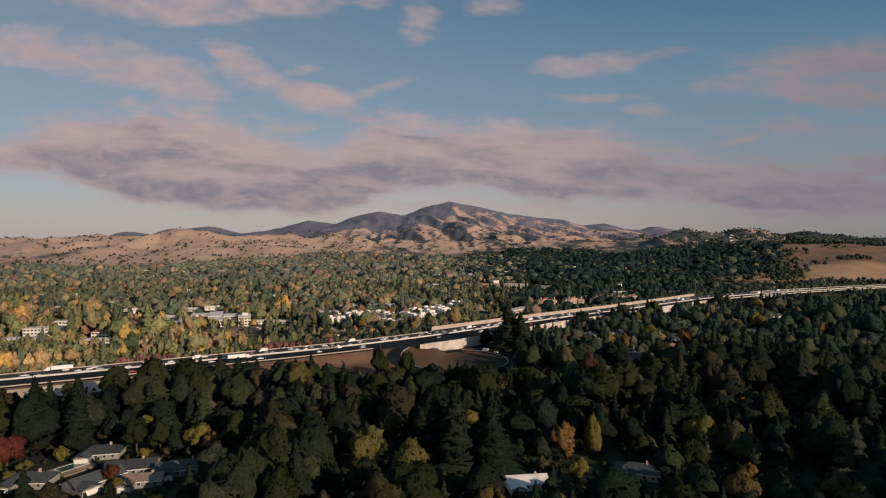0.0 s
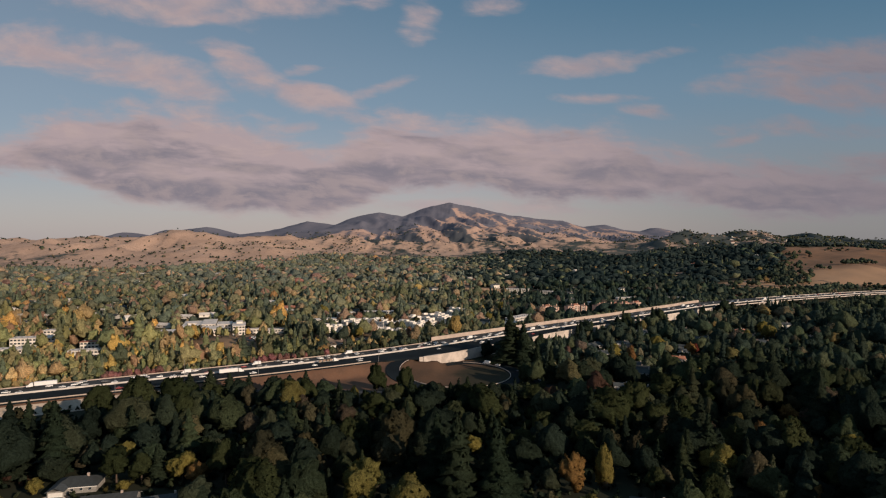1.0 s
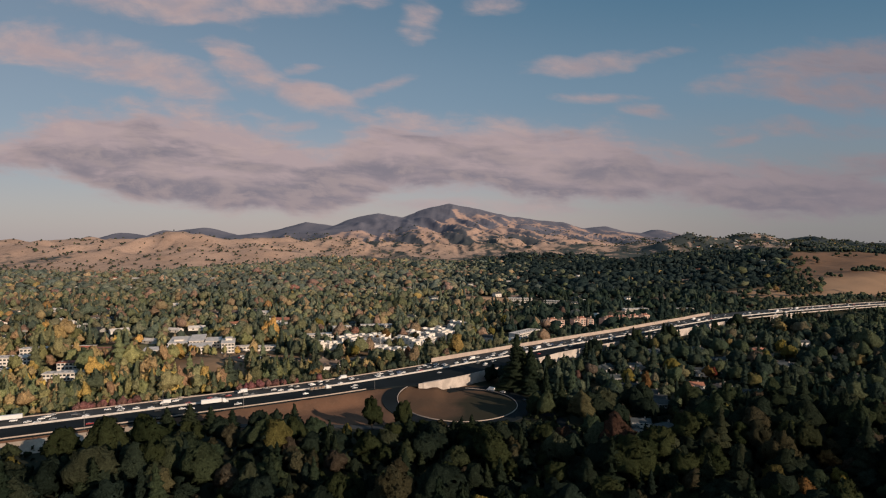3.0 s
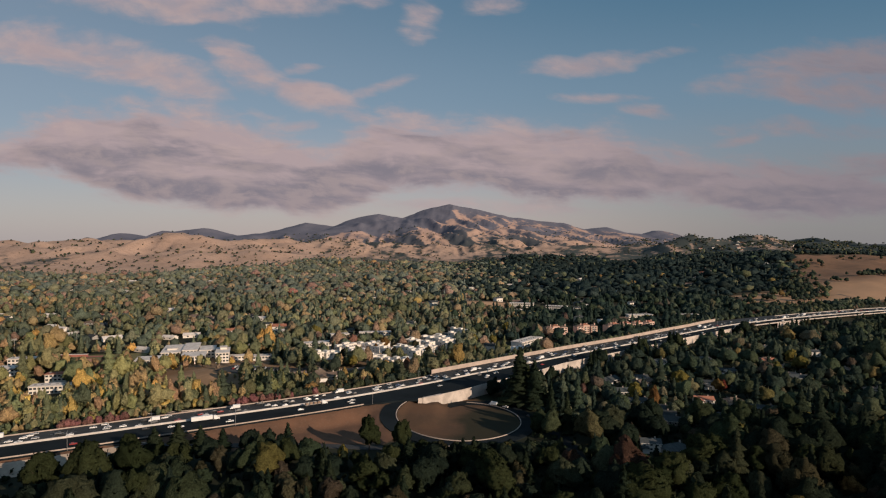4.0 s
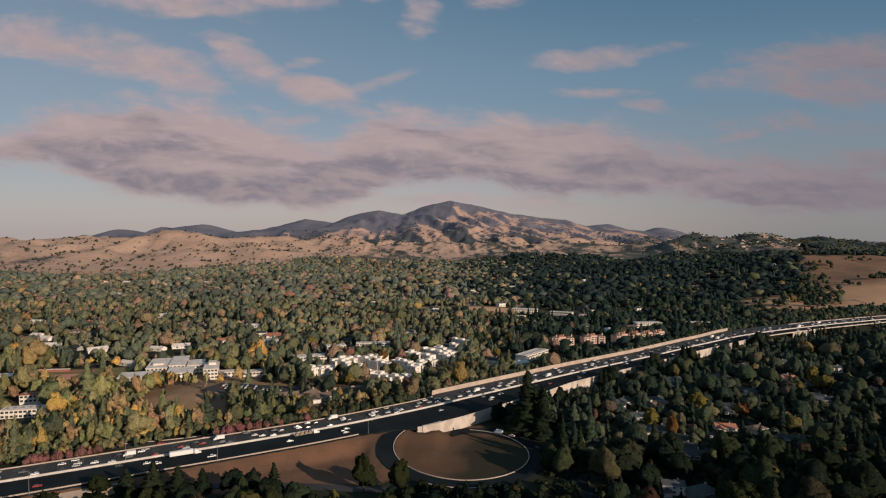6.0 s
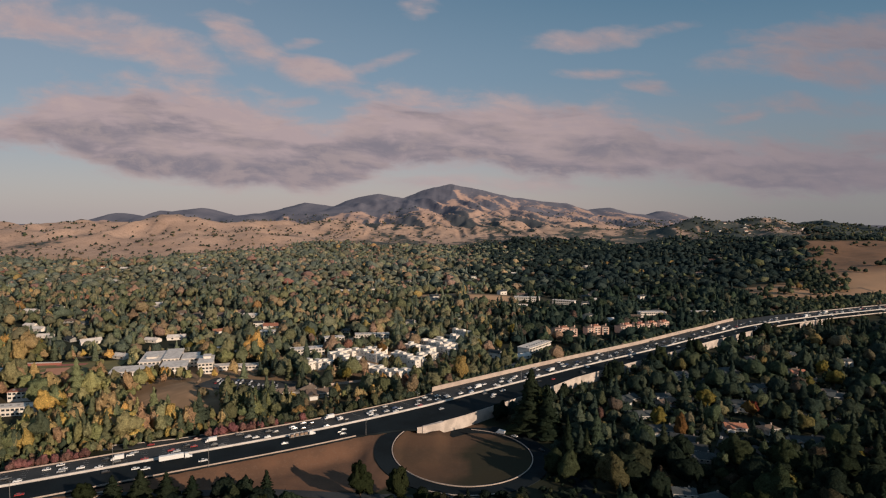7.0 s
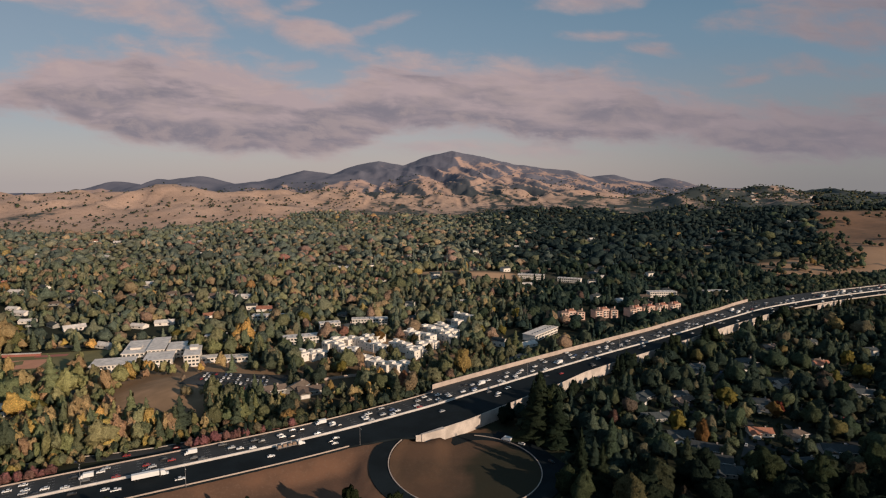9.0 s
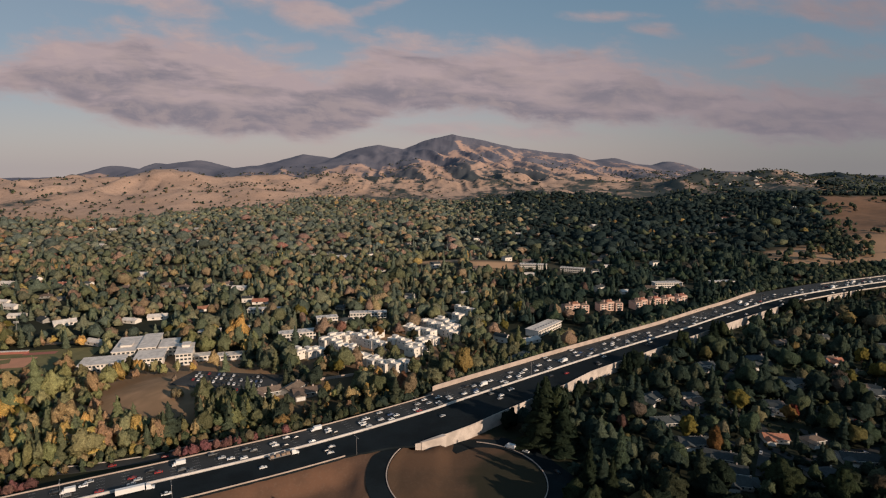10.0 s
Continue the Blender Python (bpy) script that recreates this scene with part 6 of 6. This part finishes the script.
def woodland(name, label, x, y, hh, sp, r, mix, shapes, spires, spire_share, deep=None, tone=1.0, cast=(1, 1, 1)):
    """One sheet of woods: crowns of several shapes, each tree with a hue of its own. mix: shares of green, brown, gold, red, dark."""
    n = len(x)
    z = ground_z(x, y) - 0.3
    spire = r.uniform(size=n) < spire_share
    hh, sp = np.where(spire, hh * 1.25, hh), np.where(spire, hh * 0.72, sp)
    which = np.array([r.choice(5, p=np.array(mix) / sum(mix)) for _ in range(n)])
    which = np.where(spire, np.where(r.uniform(size=n) < 0.85, 4, 0), which)
    pal = [GREENS, BROWNS, GOLDS, REDS, DARKS if deep is None else deep]
    # tone and cast put a sheet's sun, shade and haze into its leaf colour
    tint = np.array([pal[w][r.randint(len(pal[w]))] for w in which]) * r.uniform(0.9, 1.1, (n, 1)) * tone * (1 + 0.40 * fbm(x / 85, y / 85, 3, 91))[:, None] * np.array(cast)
    V, C, N, Q, at = [], [], [], [], 0
    form = np.where(spire, len(shapes) + r.randint(0, len(spires), n), r.randint(0, len(shapes), n))
    for s in range(len(shapes) + len(spires)):
        own = np.where(form == s)[0]
        if not len(own):
            continue
        t, tq, tn = (shapes + spires)[s]
        Q.append((np.arange(len(own))[:, None, None] * len(t) + tq[None]).reshape(-1, 4) + at)
        at += len(own) * len(t)
        a = r.uniform(0, 6.28, len(own))
        ca, sa = np.cos(a)[:, None], np.sin(a)[:, None]
        vx = (t[None, :, 0] * ca - t[None, :, 1] * sa) * sp[own, None] + x[own, None]
        vy = (t[None, :, 0] * sa + t[None, :, 1] * ca) * sp[own, None] + y[own, None]
        vz = t[None, :, 2] * hh[own, None] + z[own, None]
        V.append(np.stack([vx, vy, vz], 2).reshape(-1, 3))
        N.append(np.stack([tn[None, :, 0] * ca - tn[None, :, 1] * sa, tn[None, :, 0] * sa + tn[None, :, 1] * ca, np.broadcast_to(tn[None, :, 2], vx.shape)], 2).reshape(-1, 3))
        C.append(np.repeat(tint[own], len(t), 0))
    V, C, N, Q = np.concatenate(V), np.concatenate(C), np.concatenate(N), np.concatenate(Q)
    return tagged(mesh_from(name, V, Q, M["leaf_mixed"], C, True, N), label, "trees", kind="stuff")


sr = np.random.RandomState(77)
FULL = [broad_shape(sr, 5, 11, 0.38, 60, 0.058, rough=0.12) for _ in range(12)]
FULL_SPIRE = [cone_shape(sr, 8, 8, 40, 0.05) for _ in range(5)]
MIDDLE = [broad_shape(sr, 3, 6, 0.36, 16, 0.085, rough=0.15) for _ in range(12)]
MIDDLE_SPIRE = [cone_shape(sr, 5, 5, 10, 0.07) for _ in range(4)]
FAR = [broad_shape(sr, 2, 4, 0.30, 2, 0.13, rough=0.2) for _ in range(10)]
FAR_SPIRE = [cone_shape(sr, 3, 5, 0, 0.1) for _ in range(3)]
HALF = [broad_shape(sr, 4, 9, 0.38, 36, 0.062, rough=0.12) for _ in range(10)]
FEATHER = [broad_shape(sr, 5, 14, 0.5, 85, 0.050, wide=0.46, rough=0.15) for _ in range(10)]
BUSH = [broad_shape(sr, 1, 3, 0.2, 6, 0.2, rough=0.15) for _ in range(6)]

rest = np.array(rest)
# low tone: the near slope's shade, put into the leaf colour
woodland("woodland", "dense mixed oaks and conifers of the near slope, shade put into their colour", x[rest], y[rest], hh[rest], sp[rest], r, (4, 1.2, 0.16, 0.04, 4.5), FULL, FULL_SPIRE, 0.22, tone=0.42, cast=(0.92, 1.0, 0.98))
x, y, hh, sp, r = scatter(215, 880, 8.0, 57, (2.5, 6.0), (1.0, 1.6))
hh, sp = np.minimum(hh, 5), np.minimum(sp, 6.5)
off, mx = road_at(x, y)
k = (off > 28) & ((y < 430) | (x > 60)) & ~blocked(x, y, hh, sp) & (r.uniform(size=len(x)) < np.where((y < 350) | (x > 150), 0.96, 0.7))
# undergrowth darkened likewise, for the shade on the near side
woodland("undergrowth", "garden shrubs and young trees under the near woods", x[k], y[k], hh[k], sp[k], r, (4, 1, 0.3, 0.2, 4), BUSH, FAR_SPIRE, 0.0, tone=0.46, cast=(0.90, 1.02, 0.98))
# the near side of the freeway, further along
x, y, hh, sp, r = scatter(520, 1080, 10.6, 52, (8, 20), (0.9, 1.2), -0.1, 0.79)
hh, sp = np.maximum(hh, 9), np.maximum(sp, 10)
off, mx = road_at(x, y)
k = (off > 20) & ~blocked(x, y, hh, sp) & (r.uniform(size=len(x)) < 0.92)
for cx, cy, rad in TREES:
    k &= (np.hypot(x - cx, y - cy) > rad + 2) & ~((np.abs(x - cx * y / cy) < rad + 3) & (y < cy) & (y > cy - 26))
# neighbourhood trees toned down in place of shade
woodland("woodland", "trees of the neighbourhood beside the freeway, shade put into their colour", x[k], y[k], hh[k], sp[k], r, (4, 0.8, 0.25, 0.1, 5), HALF, FULL_SPIRE, 0.22, tone=0.72, cast=(0.92, 1.0, 1.06))
# the far side: riverside trees, then the valley
x, y, hh, sp, r = scatter(440, 800, 9.6, 53, (11, 25), (0.55, 0.85), -0.8, 0.3)
off, mx = road_at(x, y)
k = (off < -27) & ~blocked(x, y, hh, sp) & (r.uniform(size=len(x)) < 0.9)
k &= ~((off > -62) & (mx > -330) & (mx < -100) & (hh > 7))
left = k & (x < -200)
woodland("woodland", "olive and golden riverside trees beyond the freeway", x[left], y[left], hh[left], sp[left], r, (5, 3.2, 0.7, 0, 0.6), FEATHER, FULL_SPIRE, 0.10, tone=2.3, cast=(1.17, 1, 0.82))
k &= ~left
hh, sp = hh * 0.74, sp * 0.9
woodland("woodland", "green trees lining the far side of the freeway", x[k], y[k], hh[k], sp[k], r, (6, 1.3, 0.4, 0.1, 2), FULL, FULL_SPIRE, 0.2, tone=1.3, cast=(1.08, 1, 0.95))
x, y, hh, sp, r = scatter(800, 1350, 11.0, 54, (9, 18), (0.95, 1.3))
off, mx = road_at(x, y)
k = (off < -27) & ~blocked(x, y, hh, sp) & (r.uniform(size=len(x)) < 0.93) & (fbm(x / 70, y / 45, 2, 81) > -0.42)
hh = np.where((x > 560) & (y > 1060), hh * 0.55, hh)
dark = k & (x > 90 + 0.02 * (y - 800) + 60 * fbm(x / 120, y / 120, 2, 61) + 55 * r.normal(size=len(x)))
k &= ~dark
# dark hues raised here, as haze would lift them
woodland("woodland", "leafy suburb of green, brown and golden trees", x[k], y[k], hh[k], sp[k], r, (6, 2.2, 0.25, 0.10, 2), MIDDLE, MIDDLE_SPIRE, 0.2, DARKS * 1.3, tone=1.5, cast=(1.11, 1, 1.0))
# cloud shadow over the rising ground, as a lower tone and bluer cast
woodland("woodland", "woods on the rising ground, darkened as under a cloud's shadow", x[dark], y[dark], hh[dark], sp[dark] * 1.1, r, (3, 0.5, 0.15, 0.03, 5), MIDDLE, MIDDLE_SPIRE, 0.3, tone=0.64, cast=(0.84, 1.0, 1.16))
x, y, hh, sp, r = scatter(1350, 3250, 19.5, 55, (10, 17), (1.5, 2.0))
off, mx = road_at(x, y)
lim = valley_rim(x, y) + 30
k = ((off < -27) | (y > 1500)) & (y < lim) & ~blocked(x, y, hh, sp)
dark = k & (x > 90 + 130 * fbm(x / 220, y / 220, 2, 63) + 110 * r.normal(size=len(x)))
k &= ~dark
# haze painted in by raised dark hues and a bluer cast
woodland("woodland", "far suburb under dense trees, haze put into their colour", x[k], y[k], hh[k], sp[k], r, (5, 1.5, 0.08, 0.06, 4), FAR, FAR_SPIRE, 0.16, DARKS * 1.4, tone=1.55, cast=(1.14, 1, 1.12))
woodland("woodland", "far woods at the foot of the hills, darkened as by cloud shadow", x[dark], y[dark], hh[dark], sp[dark] * 1.1, r, (0.5, 0.05, 0.01, 0, 6), FAR, FAR_SPIRE, 0.2, SHADY)
# bushes and lone oaks on the golden hills
r = np.random.RandomState(71)
x, y = r.uniform(-2900, 2900, 17000), 1000 + 3400 * r.uniform(0, 1, 17000) ** 0.8
z0 = height(x, y) - base_z(y)
soil, straw, scrub = cover_of(x, y)
want = np.where(x < -1600, 0.34, np.where(x < -600, 0.55, np.where(x > 1100, 0.75, 0.3))) * (0.35 + 2.0 * smooth01((fbm(x / 170, y / 170, 3, 72) - 0.02) / 0.3))
want = np.where(y < 2100, 0.10, np.where((x > 1150) & (y < 3400), 1.6 * want, want))
k = (straw > np.where(y < 2100, 0.28, 0.5)) & (np.abs(x) < 0.86 * y) & (r.uniform(size=len(x)) < want)
hh = r.uniform(5, 12, len(x)) * np.where(y < 1900, 0.8, 1.0)
woodland("shrubs", "scattered dark oaks and bushes on the golden hills", x[k], y[k], hh[k], hh[k] * 1.5, r, (2, 0.6, 0, 0, 4), BUSH, FAR_SPIRE, 0.0, tone=0.8)
x, y, hh, sp, r = scatter(1060, 1900, 10, 74, (8, 15), (1.0, 1.4), 0.35, 0.9)
soil, straw, scrub = cover_of(x, y)
band = smooth01(1 - np.abs(x - 752 - 0.34 * (y - 1300)) / 60) * smooth01((y - 1285) / 20) * smooth01((1620 - y) / 60) + smooth01(1 - np.hypot((x - 706) / 30, (y - 1300) / 50)) + smooth01(1 - np.abs(x - 690 - 0.66 * (y - 1300)) / 60) * smooth01((y - 1360) / 30)
k = (straw > 0.12) & (fbm(x / 120, y / 120, 2, 75) + 0.2 * fbm(x / 30, y / 30, 1, 76) + 0.75 * band > 0.56)
woodland("shrubs", "clustered dark oaks on the golden knoll", x[k], y[k], hh[k], sp[k], r, (2, 0.2, 0, 0, 4), FAR, FAR_SPIRE, 0.0, tone=0.8)
# oak clumps that dot the knoll
r = np.random.RandomState(79)
x, y, hh = [], [], []
for cx, cy, rad, n in ((838, 1518, 26, 34), (782, 1338, 17, 24), (800, 1362, 14, 14), (1123, 1864, 16, 10), (696, 1319, 7, 6), (660, 1264, 9, 7), (768, 1284, 7, 7), (1299, 1973, 18, 12), (966, 1633, 16, 12), (741, 1336, 10, 9), (885, 1560, 18, 16), (905, 1450, 9, 6), (1010, 1520, 10, 6), (846, 1395, 7, 5), (708, 1246, 7, 6), (736, 1266, 6, 5), (635, 1296, 9, 7), (606, 1254, 8, 6)):
    x, y, hh = x + list(cx + rad * r.normal(size=n)), y + list(cy + 1.5 * rad * r.normal(size=n)), hh + list(r.uniform(6, 15, n))
x, y, hh = np.array(x), np.array(y), np.array(hh)
woodland("shrubs", "clumps of dark oaks on the dry knoll", x, y, hh, hh * 1.15, r, (3, 0.4, 0.05, 0, 4), MIDDLE, FAR_SPIRE, 0.0, tone=0.85)
# small trees all over the hill behind the woods
r = np.random.RandomState(77)
x, y = r.uniform(1180, 2300, 1500), r.uniform(2780, 3260, 1500)
k = (fbm(x / 90, y / 90, 3, 78) > -0.12) & ~blocked(x, y, 5 + 0 * x, 6 + 0 * x)
hh = r.uniform(5, 10, 1500)
woodland("shrubs", "small dark trees scattered over the wooded hill", x[k], y[k], hh[k], hh[k] * 1.6, r, (3, 0.6, 0.05, 0, 4), FAR, FAR_SPIRE, 0.1, tone=0.8)
# autumn trees before the white terraces
r = np.random.RandomState(78)
x, y = -92 + 26 * r.normal(size=70), 692 + 26 * r.normal(size=70)
hh = r.uniform(7, 14, 70)
k = ~blocked(x, y, hh, hh * 0.7)
woodland("woodland", "golden and olive trees before the white terraces", x[k], y[k], hh[k], hh[k] * 0.7, r, (4, 3, 1.2, 0, 0.6), FEATHER, FULL_SPIRE, 0.1, tone=2.3, cast=(1.15, 1, 0.82))
# young trees and brush between the frontage road and the tall belt
i = np.repeat(np.where((ROAD[:, 0] > -400) & (ROAD[:, 0] < -95))[0], 5)
r = np.random.RandomState(81)
o = -50 - 20 * r.uniform(0, 1, len(i))
x, y = ROAD[i, 0] + ROAD_N[i, 0] * o + r.uniform(-3, 3, len(i)), ROAD[i, 1] + ROAD_N[i, 1] * o
hh = r.uniform(4, 10, len(i))
k = ~blocked(x, y, hh, hh * 0.9)
woodland("shrubs", "olive brush and young trees beside the frontage road", x[k], y[k], hh[k], hh[k] * 0.9, r, (5, 2.4, 0.5, 0, 1.5), MIDDLE, MIDDLE_SPIRE, 0.05, tone=1.7, cast=(1.1, 1, 0.85))
# a belt of tall streamside trees behind the frontage road
i = np.repeat(np.where((ROAD[:, 0] > -420) & (ROAD[:, 0] < -95))[0], 4)
r = np.random.RandomState(80)
o = -63 - 48 * r.uniform(0, 1, len(i))
x, y = ROAD[i, 0] + ROAD_N[i, 0] * o + r.uniform(-3, 3, len(i)), ROAD[i, 1] + ROAD_N[i, 1] * o
hh = r.uniform(10, 22, len(i))
sp = hh * r.uniform(0.42, 0.7, len(i))
k = ~blocked(x, y, hh, sp)
woodland("woodland", "tall olive and golden streamside trees behind the frontage road", x[k], y[k], hh[k], sp[k], r, (5, 3.2, 0.7, 0, 0.8), FEATHER, FULL_SPIRE, 0.2, tone=2.3, cast=(1.15, 1, 0.82))
# bare-twigged brown trees on the dry mound
r = np.random.RandomState(82)
x, y = -214 + 13 * r.normal(size=12), 656 + 11 * r.normal(size=12)
hh = r.uniform(5, 10, 12)
woodland("woodland", "thin brown trees on the dry grassy mound", x, y, hh, hh * 0.8, r, (0.6, 4, 0.3, 0.2, 0), FULL, FULL_SPIRE, 0.0, tone=1.3)
# trees between the freeway and the knoll's foot
i = np.where((ROAD[:, 0] > 440) & (ROAD[:, 0] < 1150))[0]
i = np.repeat(i, 5)
r = np.random.RandomState(79)
o = far_edge(ROAD[i, 0]) - 4 - 75 * r.uniform(0, 1, len(i)) ** 1.2
x, y = ROAD[i, 0] + ROAD_N[i, 0] * o + r.uniform(-4, 4, len(i)), ROAD[i, 1] + ROAD_N[i, 1] * o
k = cover_of(x, y)[1] < 0.2
hh = r.uniform(5, 11, len(i)) * np.where(o > -50, 0.75, 1.0)
woodland("woodland", "dark oaks between the freeway and the golden knoll", x[k], y[k], hh[k], hh[k] * 1.2, r, (3, 0.3, 0.05, 0, 5), FAR, FAR_SPIRE, 0.1, tone=0.9)
# the wooded slope under the flight path, in the same shade-darkened tone
x, y, hh, sp, r = scatter(-80, 185, 13.0, 58, (10, 22), (0.9, 1.2), -1.2, 1.2)
woodland("woodland", "dense woods on the slope before the valley, darkened for shade", x, y, hh, sp, r, (4, 0.8, 0.15, 0.05, 5), FAR, FAR_SPIRE, 0.2, tone=0.46)
# a row of red-leaved trees and a line of dark shrubs along the freeway's far edge
r = np.random.RandomState(73)
i = np.where((ROAD[:, 0] > -265) & (ROAD[:, 0] < -95) & ((ROAD[:, 0] < -225) | (ROAD[:, 0] > -160)))[0][::1]
o = r.uniform(-33, -28, len(i))
x, y = ROAD[i, 0] + ROAD_N[i, 0] * o, ROAD[i, 1] + ROAD_N[i, 1] * o
i = np.repeat(i, 2)
x, y = np.repeat(x, 2) + r.uniform(-2, 2, len(i)), np.repeat(y, 2) + r.uniform(-1.5, 1.5, len(i))
hh = r.uniform(5.5, 9, len(i))
woodland("shrubs", "row of red-leaved small trees along the freeway edge", x, y, hh, hh * 0.95, r, (0, 0, 0, 0, 1), FULL, FULL_SPIRE, 0.0, ROSES, 1.2)
i = np.where((ROAD[:, 0] > 10) & (ROAD[:, 0] < 640))[0]
o = near_edge(ROAD[i, 0]) + r.uniform(5, 16, len(i))
x, y = ROAD[i, 0] + ROAD_N[i, 0] * o, ROAD[i, 1] + ROAD_N[i, 1] * o
hh = r.uniform(10, 23, len(i)) * (fbm(x / 40, y / 40, 2, 64) > np.where(ROAD[i, 0] < 330, 0.1, -0.1)) * np.where(ROAD[i, 0] > 430, 0.5, 1)
k = hh > 1
# lowest tone, painting the shade at the wall's foot into the leaves
woodland("woodland", "tall trees below the freeway wall, darkened for shade", x[k], y[k], hh[k], hh[k] * 0.7, r, (3, 0.2, 0.05, 0, 5), FULL, FULL_SPIRE, 0.3, tone=0.38, cast=(0.90, 1.02, 0.98))
i = np.where((ROAD[:, 0] > -130) & (ROAD[:, 0] < 470))[0]
i = np.concatenate([i, i])
o = far_edge(ROAD[i, 0]) - r.uniform(3, 14, len(i))
x, y = ROAD[i, 0] + ROAD_N[i, 0] * o, ROAD[i, 1] + ROAD_N[i, 1] * o
hh = r.uniform(4, 10, len(i))
woodland("shrubs", "dark green shrubs and trees behind the sound wall", x, y, hh, hh * 1.0, r, (4, 0.4, 0, 0, 3), MIDDLE, MIDDLE_SPIRE, 0.15)
for ob in unused:
    for o in (*ob.children_recursive, ob):
        bpy.data.objects.remove(o)
